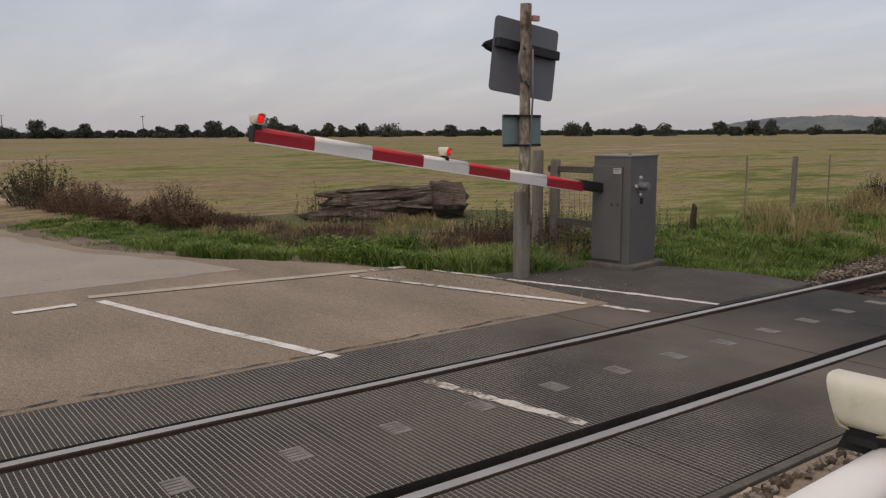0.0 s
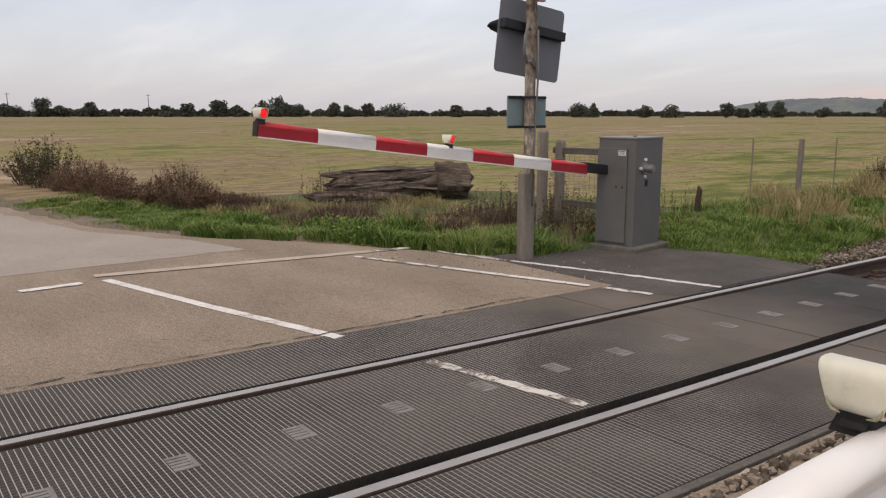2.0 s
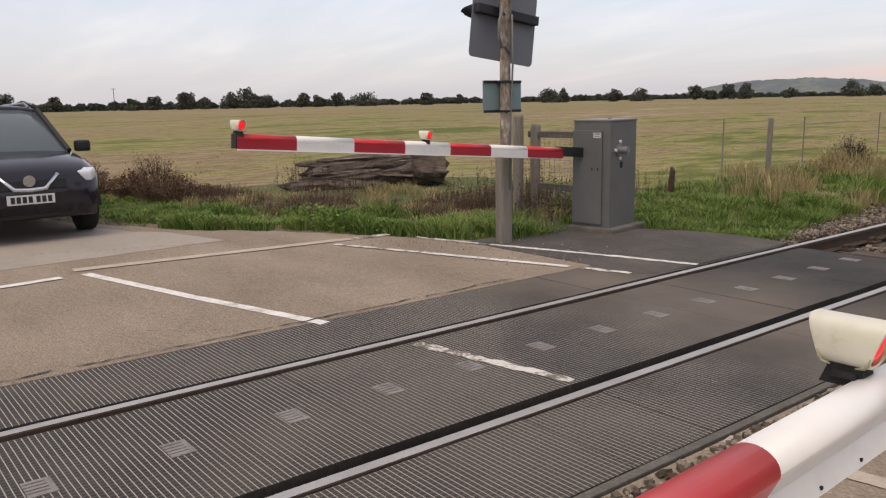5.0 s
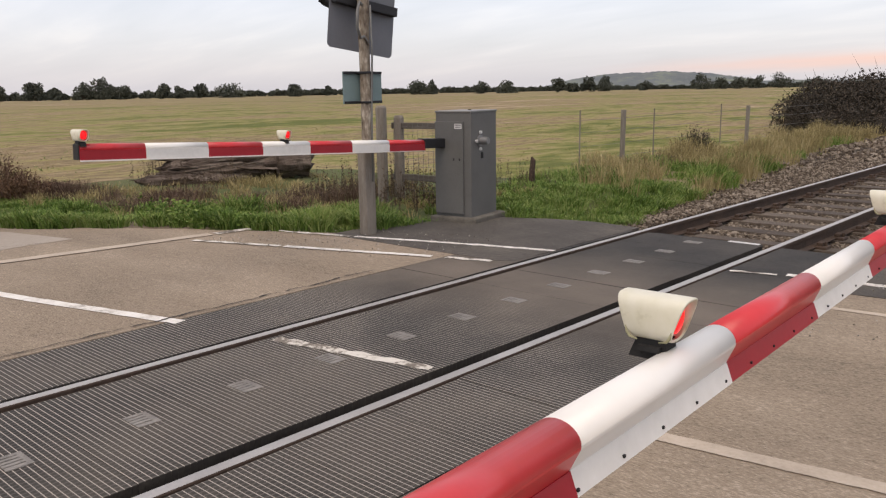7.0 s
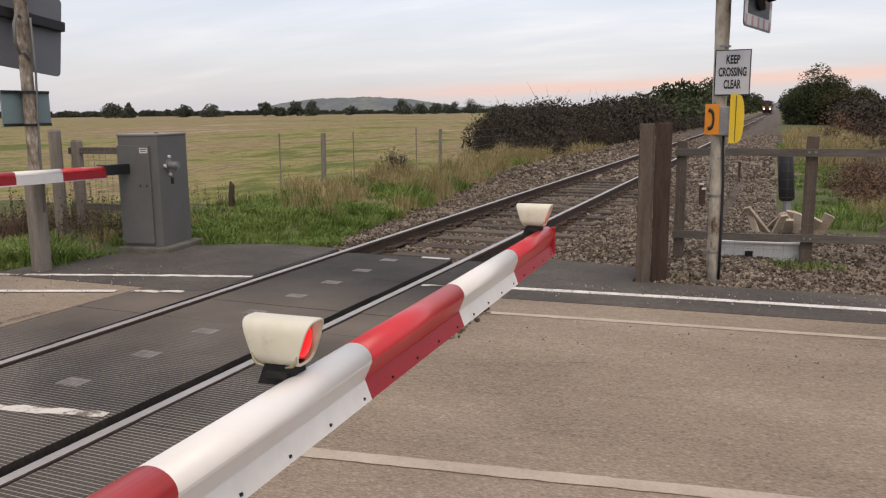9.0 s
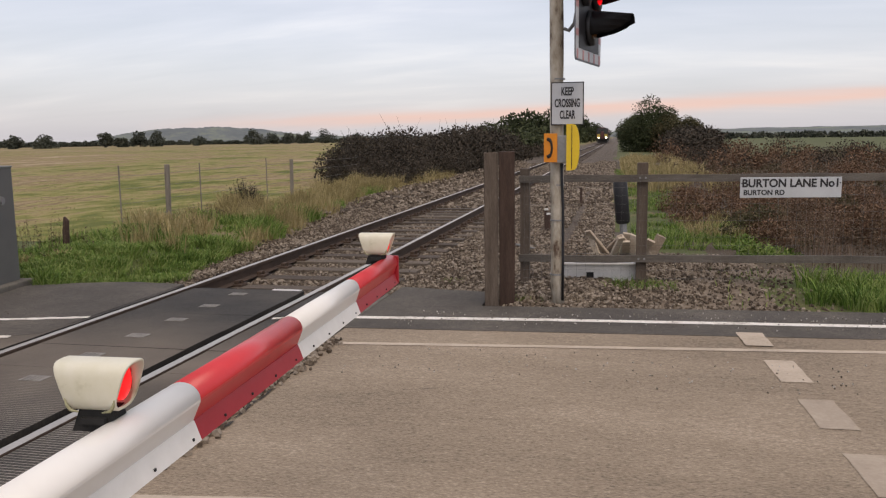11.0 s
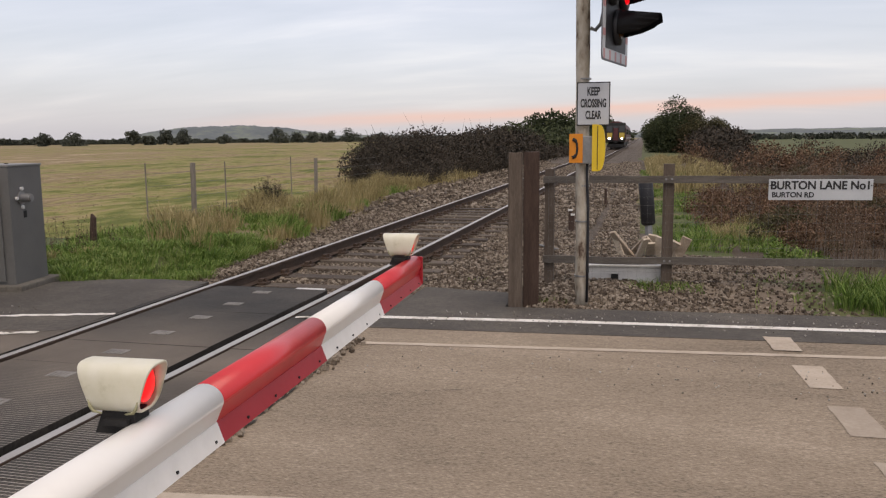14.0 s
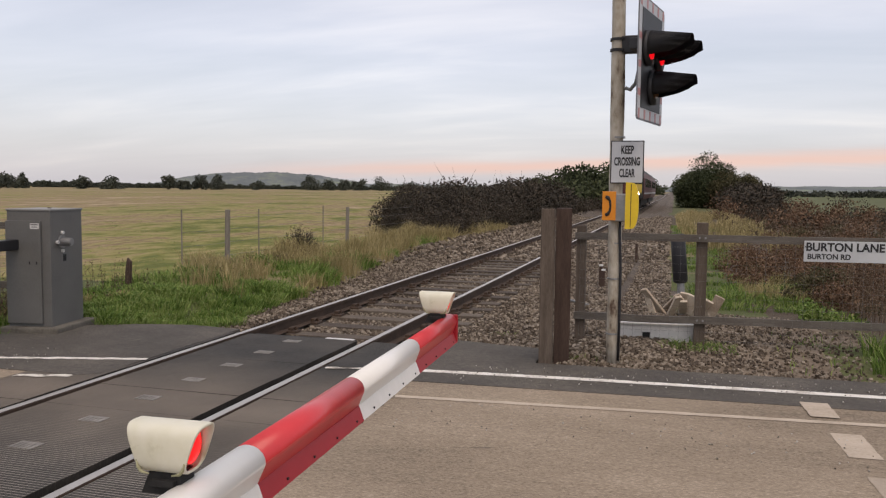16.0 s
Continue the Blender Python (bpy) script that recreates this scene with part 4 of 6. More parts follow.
def barrier_cabinet(name, m, label):
    """A steel barrier machine: body, door, lid, shaft boss and latch, on a concrete pad."""
    c = thing(name, m, label, "barrier cabinet", "barrier machines")
    pb = bmesh.new()
    add_box(pb, 0.03, 0.0, 0.0, 0.66, 0.80, 0.12, 0.02)
    part("plinth", pb, M["base_concrete"], c, "low mossy concrete plinth")
    part("body", box(0, 0, 0.69, 0.50, 0.62, 1.27, 0.008), M["grey_paint"], c, "grey painted steel body")
    lid = part("lid", box(0.0, 0.0, 1.333, 0.52, 0.64, 0.022, 0.008), M["grey_light"], c, "pale grey lid")
    part("lifting_eye", box(0.05, 0.0, 1.347, 0.04, 0.02, 0.012, 0.003), M["black_matt"], lid)
    d = part("door", box(-0.05, -0.322, 0.655, 0.40, 0.03, 1.12, 0.006), M["grey_paint"], c, "grey steel door with two keyholes")
    for x in (0.02, 0.10):
        part("keyhole", box(x, -0.338, 0.76, 0.014, 0.006, 0.03), M["black_matt"], d)
    part("label_plate", box(0.085, -0.3385, 1.16, 0.10, 0.005, 0.06), M["white_box"], d, "small pale label plate")
    bb = bmesh.new()
    add_box(bb, 0.085, -0.342, 1.175, 0.08, 0.003, 0.01)
    add_box(bb, 0.085, -0.342, 1.15, 0.07, 0.003, 0.008)
    part("label_bars", bb, M["sign_black"], d)
    sb = bmesh.new()
    add_tube(sb, [(0.25, -0.10, 0.98), (0.262, -0.10, 0.98)], 0.075, 16)
    add_tube(sb, [(0.26, -0.10, 0.98), (0.36, -0.10, 0.98)], 0.048, 16)
    add_tube(sb, [(0.36, -0.10, 0.98), (0.372, -0.10, 0.98)], 0.038, 16)
    part("shaft_boss", sb, M["steel"], c, "round steel shaft boss")
    for dy, dz in ((0.0, 0.10), (0.0, -0.10), (-0.10, 0.0)):
        part("bolt", tube([(0.25, -0.10 + dy, 0.98 + dz), (0.275, -0.10 + dy, 0.98 + dz)], 0.019, 8), M["white_box"], c, "pale bolt beside the shaft")
    part("latch", box(0.2515, -0.05, 0.80, 0.006, 0.055, 0.075, 0.002), M["black_matt"], c)
    return c


barrier_cabinet("barrier_cabinet", pose(-2.954, 4.43, 0.0, 0, 0, 10), "grey steel barrier machine on a concrete plinth beside the rails")
barrier_cabinet("barrier_cabinet", pose(3.05, -4.98, 0.0, 0, 0, 180), "grey steel barrier machine at the near side of the road")
FAR_PIVOT, NEAR_PIVOT = (-3.06, 4.08, 0.955), (3.126, -4.62, 1.045)
far_arm = barrier_arm("lifting_barrier", "red and white striped barrier arm coming down beyond the track", 7, 0.62, True, (0.03, 2.12), 0.40, True, [0.40] + [0.45 + 0.62 * k for k in range(1, 7)] + [4.74])
near_arm = barrier_arm("lifting_barrier", "red and white striped barrier arm lowered across the near lane", 7, 0.6, True, (0.10, 2.03), 0.62, False, [0.62, 1.17, 1.74, 2.365, 3.0, 3.62, 4.22, 4.82])
near_arm.matrix_basis = pose(*NEAR_PIVOT, 0.0, 0, 2.4)


# ---- posts, signals and signs ----
def round_post(name, m, height, radius, mat, label, category="post", lean=0.0, group=""):
    t = thing(name, m, label, category, group)
    r = random.Random(int(height * 100))
    k = 14
    pts = [(lean * (i / k) ** 1.0 + r.uniform(-0.004, 0.004), r.uniform(-0.004, 0.004), -0.1 + (height + 0.1) * i / k) for i in range(k + 1)]
    part("shaft", tube(pts, [radius * r.uniform(0.95, 1.05) for _ in pts], 12), mat, t, "", True)
    return t


def signal_board(parent, m, back, w, h):
    """A backboard with rounded corners, a chequered border and three hooded lamps. Its face looks along local +x."""
    out = []
    for cy, cz, a0 in ((1, 1, 0), (-1, 1, 90), (-1, -1, 180), (1, -1, 270)):
        for a in range(0, 91, 22):
            an = radians(a0 + a)
            out.append((cy * (w / 2 - 0.05) + 0.05 * math.cos(an), cz * (h / 2 - 0.05) + 0.05 * math.sin(an)))
    board = part("backboard", prism(out, "x", -0.004, 0.004), back, parent, "grey metal signal backboard")
    board.matrix_basis = m
    part("face", prism([(y * 0.97, z * 0.97) for y, z in out], "x", 0.0045, 0.006), M["sign_white"], board, "faded white border with red blocks")
    part("field", box(0.008, 0, 0, 0.003, w - 0.22, h - 0.22), M["black"], board)
    nb = 9
    for i in range(nb):
        if i % 2 == 0:
            y = -w / 2 + 0.07 + (w - 0.14) * i / (nb - 1)
            for z in (-h / 2 + 0.058, h / 2 - 0.058):
                part("red_block", box(0.0075, y, z, 0.002, 0.052, 0.085), M["sign_red"], board)
    for i in range(1, 7, 2):
        z = -h / 2 + 0.12 + (h - 0.24) * i / 7
        for y in (-w / 2 + 0.058, w / 2 - 0.058):
            part("red_block", box(0.0075, y, z, 0.002, 0.085, 0.06), M["sign_red"], board)
    for k, (y, z) in enumerate(((-0.20, 0.10), (0.20, 0.10), (0.0, -0.23))):
        hb = bmesh.new()
        seg = 20
        ring = []
        for d, rad in ((0.01, 0.155), (0.08, 0.152), (0.41, 0.105)):
            row = []
            for i in range(seg + 1):
                a = radians(-30 + 240 * i / seg)
                dd = d if d < 0.3 else d - 0.26 * max(0.0, -math.sin(a)) - (0.05 if math.sin(a) < 0.2 else 0)
                row.append(hb.verts.new((dd, y + rad * math.cos(a), z + rad * math.sin(a))))
            ring.append(row)
        for a, b in zip(ring, ring[1:]):
            for i in range(seg):
                hb.faces.new((a[i], a[i + 1], b[i + 1], b[i]))
        sol = bmesh.ops.solidify(hb, geom=hb.faces[:], thickness=0.006)
        add_tube(hb, [(0.0, y, z), (0.05, y, z)], 0.16, 24)
        lamp = part("lamp_hood", hb, M["black"], board, "long black lamp hood", True)
        lb = tube([(0.05, y, z), (0.06, y, z)], 0.10, 20)
        part("lens", lb, M["red_lens"] if k < 2 else M["amber_off"], lamp, "lit red signal lens" if k < 2 else "unlit amber signal lens")
    bb = bmesh.new()
    add_box(bb, -0.045, 0.0, 0.11, 0.08, w * 0.96, 0.10, 0.01)
    part("lamp_case", bb, M["black"], board, "black lamp case behind the board")
    return board


def road_signal_far():
    p = round_post("signal_post", pose(-3.07, 2.88, 0.0), 2.98, 0.062, M["post_wood"], "peeling brown and cream round signal post", "signal post", 0.0)
    sl = bmesh.new()
    add_box(sl, 0, -0.03, 0.42, 0.13, 0.15, 1.1, 0.02)
    part("footing", sl, M["timber_pale"], p, "weathered timber spur beside the post")
    b = signal_board(p, pose(-0.16, 0.13, 2.41, 7, 0, 180), M["board_grey"], 0.95, 0.80)
    cb = bmesh.new()
    pts = [(0.05, -0.06, 2.50), (0.10, -0.14, 2.52), (0.13, -0.20, 2.42), (0.12, -0.20, 2.25), (0.09, -0.13, 2.15), (0.065, -0.06, 2.17), (0.064, 0.0, 2.1)]
    add_tube(cb, pts, 0.016, 8)
    part("cable", tube([(0.068, 0.04, 2.5), (0.068, 0.05, 2.0), (0.066, 0.02, 1.4), (0.066, 0.0, 0.6)], 0.011, 8), M["cable"], p, "thin grey cable down the post", True)
    part("cable_loop", cb, M["cable"], p, "grey conduit looped from the lamps", True)
    part("reflector", box(0.04, 0.10, 2.83, 0.05, 0.09, 0.06, 0.008), M["sign_red"], p, "small dull red bracket")
    s = part("small_sign", box(-0.085, 0.03, 1.63, 0.012, 0.57, 0.35, 0.004), M["board_teal"], p, "teal grey back of a small sign")
    for z in (1.79, 1.47):
        part("sign_rail", box(-0.07, 0.03, z, 0.02, 0.55, 0.03, 0.004), M["black"], s)
        part("sign_clamp", box(0.0, 0.0, z, 0.14, 0.14, 0.025, 0.004), M["black"], s)
    return p


def road_signal_near():
    p = round_post("signal_post", pose(3.30, 4.80, 0.0), 4.1, 0.064, M["post_paint"], "peeling cream round signal post with rust patches", "signal post", -0.04)
    b = signal_board(p, pose(0.27, -0.05, 2.80, 0, 0, -12), M["board_grey"], 0.95, 1.10)
    bk = bmesh.new()
    add_box(bk, 0.10, 0.0, 2.98, 0.22, 0.10, 0.16, 0.012)
    for z in (2.93, 3.03):
        add_tube(bk, [(-0.03, 0, z - 0.012), (-0.03, 0, z + 0.012)], 0.078, 14)
    part("bracket", bk, M["black"], p, "black steel bracket")
    cb = bmesh.new()
    add_tube(cb, [(0.16, -0.02, 2.90), (0.165, -0.03, 2.75), (0.14, -0.03, 2.62), (0.09, -0.03, 2.56), (0.045, -0.03, 2.58)], 0.018, 8)
    part("conduit", cb, M["cable"], p, "grey conduit to the lamps", True)
    cb = bmesh.new()
    add_tube(cb, [(0.035, -0.062, 1.35), (0.035, -0.066, 1.2), (0.05, -0.068, 0.9), (0.052, -0.066, 0.4), (0.05, -0.07, 0.0)], 0.013, 8)
    part("cable", cb, M["black"], p, "black cable down the post", True)
    for z in (0.25, 0.78, 1.12, 2.12, 1.72):
        part("strap", tube([(-0.01, 0, z - 0.008), (-0.01, 0, z + 0.008)], 0.068, 14), M["steel"], p, "thin steel strap")
    s = part("sign", box(0.085, -0.085, 1.885, 0.305, 0.012, 0.40, 0.004), M["sign_black"], p, "white sign with black border and black lettering")
    part("sign_face", box(0.085, -0.092, 1.885, 0.285, 0.004, 0.38), M["sign_white"], s)
    for i, (w, wd) in enumerate((("KEEP", 0.115), ("CROSSING", 0.235), ("CLEAR", 0.145))):
        lettering("lettering", w, 0.105, M["sign_black"], s, pose(0.085, -0.0955, 1.995 - 0.108 * i, 90, 0, 0), wd)
    ph = part("phone_box", box(0.02, -0.09, 1.46, 0.15, 0.11, 0.26, 0.01), M["steel"], p, "small grey telephone box with open yellow door")
    part("phone_sign", box(-0.065, -0.155, 1.475, 0.125, 0.008, 0.27, 0.003), M["orange"], ph, "orange telephone sign")
    tb = bmesh.new()
    hs = [(-0.035, 0.085), (-0.012, 0.075), (0.004, 0.05), (0.010, 0.0), (0.004, -0.05), (-0.012, -0.075), (-0.035, -0.085)]
    add_tube(tb, [(-0.062 + x, -0.160, 1.475 + z) for x, z in hs], [0.016, 0.017, 0.011, 0.010, 0.011, 0.017, 0.016], 8)
    part("handset_mark", tb, M["sign_black"], ph, "black handset symbol", True)
    dout = []
    for a in range(-90, 91, 15):
        dout.append((0.045 + 0.075 * math.cos(radians(a)) ** 0.6 if abs(a) < 90 else 0.045, 0.215 * math.sin(radians(a))))
    dout = [(0.0, -0.215)] + dout + [(0.0, 0.215)]
    db = prism([(x + 0.085, z + 1.48) for x, z in dout], "y", -0.20, -0.13)
    part("phone_door", db, M["yellow"], ph, "open yellow door with rounded edge")
    part("door_seam", box(0.135, -0.2015, 1.48, 0.006, 0.004, 0.40), M["sign_black"], ph)
    return p


road_signal_far()
road_signal_near()


def square_post(name, x, y, h, sx, sy, mat, label, turn=0.0, lean=0.0, group="", base=0.0):
    t = thing(name, pose(x, y, base, lean, 0, turn), label, "post", group)
    bm = bmesh.new()
    add_box(bm, 0, 0, (h - 0.25) / 2, sx, sy, h + 0.25, 0.008)
    bmesh.ops.subdivide_edges(bm, edges=bm.edges[:], cuts=2, use_grid_fill=True)
    r = random.Random(int(x * 100 + y * 10))
    for v in bm.verts:
        v.co += Vector((r.uniform(-0.003, 0.003), r.uniform(-0.003, 0.003), r.uniform(-0.006, 0.006)))
    part("shaft", bm, mat, t)
    return t


square_post("gate_post", 2.70, 4.44, 1.44, 0.125, 0.12, M["timber"], "thick weathered brown timber gate post", 4)
square_post("gate_post", 2.80, 4.80, 1.44, 0.15, 0.14, M["timber_dark"], "thick dark brown timber gate post", 6)


# ---- fence with mesh, right of the line ----
def crossing_fence():
    f = thing("crossing_fence", pose(0, 0, 0), "low weathered timber fence with wire mesh and a nameplate", "fence")
    fy = lambda x: 5.95 + 0.10 * (x - 4.1)
    for x, h, w in ((2.86, 1.22, 0.10), (4.12, 1.27, 0.115), (7.4, 1.25, 0.11)):
        bm = box(x, fy(x) + 0.03, h / 2 - 0.08, w, 0.11, h + 0.2, 0.008)
        part("fence_post", bm, M["timber"], f)
    for z in (1.125, 0.25):
        bm = bmesh.new()
        n = 14
        prev = None
        r = random.Random(int(z * 10))
        for i in range(n + 1):
            x = 2.80 + (7.6 - 2.80) * i / n
            zz, yy = z + r.uniform(-0.006, 0.006), fy(x) - 0.045
            cur = [bm.verts.new(q) for q in ((x, yy - 0.022, zz - 0.038), (x, yy + 0.022, zz - 0.038), (x, yy + 0.022, zz + 0.038), (x, yy - 0.022, zz + 0.038))]
            if prev:
                for k in range(4):
                    bm.faces.new((prev[k], prev[(k + 1) % 4], cur[(k + 1) % 4], cur[k]))
            else:
                bm.faces.new(cur)
            prev = cur
        bm.faces.new(prev)
        bmesh.ops.recalc_face_normals(bm, faces=bm.faces[:])
        part("fence_rail", bm, M["rail_wood"], f)
    wb = bmesh.new()
    for i in range(49):
        x = 2.86 + i * 0.095
        add_tube(wb, [(x, fy(x) - 0.075, 0.02), (x, fy(x) - 0.072, 1.12 + (0.06 if i % 3 == 0 else 0))], 0.0011, 4, False)
    for k in range(13):
        z = 0.04 + k * 0.09
        add_tube(wb, [(2.86, fy(2.86) - 0.075, z), (7.5, fy(7.5) - 0.075, z)], 0.0011, 4, False)
    part("wire_mesh", wb, M["wire"], f, "rusty square wire mesh")
    bb = bmesh.new()
    for x in (4.09, 4.15):
        for z in (1.13, 0.25):
            add_tube(bb, [(x, fy(x) - 0.067, z), (x, fy(x) - 0.076, z)], 0.012, 8)
    part("bolt", bb, M["steel"], f)
    s = part("nameplate", box(5.63, fy(5.63) - 0.095, 1.02, 1.02, 0.014, 0.215, 0.003, pose(0, 0, 0, 0, 0, 5.7)), M["sign_white"], f, "white nameplate with black lettering")
    tilt = pose(0, 0, 0, 0, 0, 5.7)
    for text, size, dx, dz, w in (("BURTON LANE No1", 0.118, 0.0, 0.042, 0.965), ("BURTON RD", 0.075, -0.268, -0.055, 0.415)):
        lettering("lettering", text, size, M["sign_black"], s, Matrix.Translation((5.63, fy(5.63) - 0.1035, 1.02)) @ tilt @ pose(dx, 0, dz, 90, 0, 0), w)
    for dx in (-0.496, 0.493):
        sb = tube([(dx, 0.006, 0.045), (dx, -0.004, 0.045)], 0.007, 8)
        bmesh.ops.transform(sb, matrix=Matrix.Translation((5.63, fy(5.63) - 0.1035, 1.02)) @ tilt, verts=sb.verts)
        part("screw", sb, M["sign_black"], s)
    return f


crossing_fence()


def verge_items():
    t = thing("cable_trough", pose(3.68, 6.10, 0.0, 0, 0, 6), "long low white painted trough on the ballast", "cable trough")
    part("body", box(0, 0, 0.06, 0.80, 0.16, 0.20, 0.008), M["white_box"], t)
    part("cover_slab", box(0.0, 0.0, 0.166, 0.82, 0.19, 0.02, 0.004), M["white_box"], t)
    part("notch", box(-0.12, -0.082, 0.045, 0.08, 0.008, 0.06), M["black_matt"], t)
    k = thing("marker_post", pose(3.98, 8.3, -0.12, -4, -5, 0), "leaning steel post with a dark plastic sleeve", "post")
    part("pole", tube([(0, 0, -0.1), (0, 0, 0.6)], 0.05, 10), M["steel"], k, "grey steel pole")
    part("sleeve", tube([(0, 0, 0.5), (0, 0, 0.53), (0, 0, 1.12), (0, 0, 1.17)], [0.07, 0.098, 0.098, 0.075], 14), M["black"], k, "dark plastic sleeve", True)
    r = random.Random(11)
    for i in range(11):
        w = thing("timber_offcut", pose(3.98 + r.uniform(-0.42, 0.5), 8.1 + r.uniform(-0.1, 0.25), 0.02 + 0.03 * (i % 3), r.uniform(5, 50), r.uniform(-30, 30), r.uniform(-50, 50)), "pale split timber offcut lying in a heap", "timber", "timber offcuts")
        part("board", box(0, 0, 0.05, r.uniform(0.08, 0.13), 0.035, r.uniform(0.3, 0.5), 0.006), M["cut_wood"], w)
    for x, y, h in ((2.62, 11.3, 0.42), (2.68, 11.1, 0.36), (3.0, 16.5, 0.5)):
        s = thing("marker_stake", pose(x, y, -0.12), "short weathered stake beside the ballast", "stake", "stakes")
        part("stake", box(0, 0, h / 2, 0.06, 0.05, h, 0.006), M["timber_dark"], s)
        if h < 0.45:
            part("stake_cap", box(0, 0, h + 0.01, 0.07, 0.06, 0.03, 0.006), M["white_box"], s)
    c = tagged(mesh_object("ground_cable", tube([(2.3, 9.6, -0.1), (2.7, 8.8, -0.06), (3.1, 7.9, -0.07), (3.3, 7.3, -0.06), (3.5, 6.5, -0.05)], 0.018, 8), M["cable"]), "grey cable lying over the ballast", "cable")


verge_items()


# ---- beyond the track: old fence, field fence, log ----
def old_fence():
    f = thing("old_fence", pose(0, 0, 0.03), "old timber fence with stock wire behind the barrier", "fence")
    for x, y, h, w in ((-4.62, 4.55, 1.36, 0.15), (-4.55, 4.82, 1.22, 0.14), (-3.42, 4.98, 1.12, 0.10)):
        part("fence_post", tube([(x, y, -0.2), (x, y, h - 0.03), (x, y, h)], [w / 2, w / 2, w / 2.6], 10), M["timber_pale"], f)
    for z in (1.08, 0.36):
        part("fence_rail", box(-3.92, 4.88, z, 1.5, 0.045, 0.085, 0.008, pose(0, 0, 0, 0, 0, 6)), M["rail_wood"], f)
    wb = bmesh.new()
    for i in range(17):
        x, y = -4.6 + 1.4 * i / 16, 4.76 + 0.14 * i / 16
        add_tube(wb, [(x, y, 0.02), (x, y, 1.12)], 0.0022, 4, False)
    for i in range(10):
        z = 0.08 + 0.11 * i
        add_tube(wb, [(-4.6, 4.76, z), (-3.2, 4.90, z)], 0.0022, 4, False)
    part("wire_mesh", wb, M["wire"], f, "rusty square wire mesh")


old_fence()


def field_fence():
    f = thing("field_fence", pose(0, 0, 0), "field fence of timber posts and thin steel stakes with wires", "fence")
    r = random.Random(2)
    for y, h, thick in ((9.2, 1.10, 0), (10.68, 1.17, 1), (11.92, 1.06, 0), (15.1, 1.08, 0), (16.6, 1.11, 1)):
        if thick:
            part("fence_post", tube([(-4.4, y, -0.2), (-4.4 + r.uniform(-0.02, 0.02), y, h)], 0.05, 8), M["timber_pale"], f)
        else:
            part("steel_stake", box(-4.4, y, h / 2, 0.018, 0.018, h + 0.2), M["timber_pale"], f)
    for z in (1.02, 0.8, 0.55, 0.3):
        pts = [(-4.4, y, z - 0.012 * math.sin((y - 9.2) * 1.7) ** 2) for y in np.linspace(9.2, 22, 14)]
        part("fence_wire", tube(pts, 0.004, 4), M["wire"], f)
    s = thing("fence_stump", pose(-4.1, 7.35, 0.0, 4, 3, 0), "short dark broken fence stump in the grass", "stump")
    part("stump", tube([(0, 0, -0.1), (0.01, 0, 0.3), (0.02, 0.01, 0.46), (0.0, 0, 0.52)], [0.05, 0.048, 0.042, 0.015], 8), M["timber_dark"], s)


field_fence()


def rotten_log():
    """A split trunk: a rough core, long broken slabs of wood lying along it and a lower slab at one end."""
    r = random.Random(8)
    t = thing("fallen_log", pose(-9.15, 5.1, 0.30, 0, -2, 60), "old split grey-brown fallen log in long grass", "log")

    def slab_mesh(length, ry, rz, seed, n=30, seg=14, ragged=0.35):
        bm, rings = bmesh.new(), []
        for i in range(n + 1):
            u = i / n
            x = length * (u - 0.5)
            end = min(1.0, min(u, 1 - u) * 7 + 0.25)
            row = []
            for k in range(seg):
                a = 2 * math.pi * k / seg
                c, d = math.cos(a), math.sin(a)
                rough = 1 + ragged * noise.noise(Vector((x * 1.6, c * 2.4 + seed, d * 2.4))) + 0.5 * ragged * noise.noise(Vector((x * 5.0, c * 6 + seed, d * 6)))
                jag = 0.22 * noise.noise(Vector((c * 4, d * 4, seed + (0 if u < 0.5 else 9)))) * (1 if u in (0.0, 1.0) else 0)
                row.append(bm.verts.new((x + jag, ry * c * rough * end, rz * d * rough * end)))
            rings.append(row)
        for a, b in zip(rings, rings[1:]):
            for k in range(seg):
                bm.faces.new((a[k], a[(k + 1) % seg], b[(k + 1) % seg], b[k]))
        bm.faces.new(rings[0][::-1])
        bm.faces.new(rings[-1])
        bmesh.ops.recalc_face_normals(bm, faces=bm.faces[:])
        return bm

    part("trunk", slab_mesh(2.6, 0.26, 0.25, 1.0, 44, 26, 0.45), M["log"], t)
    butt = part("butt", slab_mesh(0.75, 0.34, 0.33, 4.0, 18, 22, 0.35), M["log"], t, "dark broken butt of the log")
    butt.matrix_basis = pose(1.02, 0.0, 0.03, 10, 4, 6)
    low = part("broken_slab", slab_mesh(1.9, 0.16, 0.10, 7.0), M["log"], t, "broken outer slab of the log")
    low.matrix_basis = pose(-0.75, -0.30, -0.17, 8, 3, 3)
    for k in range(22):
        b = part("bark_slab", slab_mesh(r.uniform(0.5, 1.5), r.uniform(0.035, 0.075), r.uniform(0.02, 0.05), 20.0 + k, 16, 8, 0.6), M["log"], t)
        a = radians(r.uniform(95, 265))
        b.matrix_basis = pose(r.uniform(-0.95, 0.75), 0.27 * math.cos(a), 0.25 * math.sin(a) * (1 if math.sin(a) > 0 else 0.6), r.uniform(-60, 60), r.uniform(-7, 7), r.uniform(-6, 6))
    for k in range(6):
        b = part("bark_slab", slab_mesh(r.uniform(0.6, 1.3), 0.07, 0.04, 60.0 + k, 16, 8, 0.6), M["log"], t)
        b.matrix_basis = pose(r.uniform(-0.9, 0.6), r.uniform(-0.12, 0.12), 0.24 + r.uniform(-0.02, 0.05), r.uniform(-20, 20), r.uniform(-8, 8), r.uniform(-8, 8))


rotten_log()


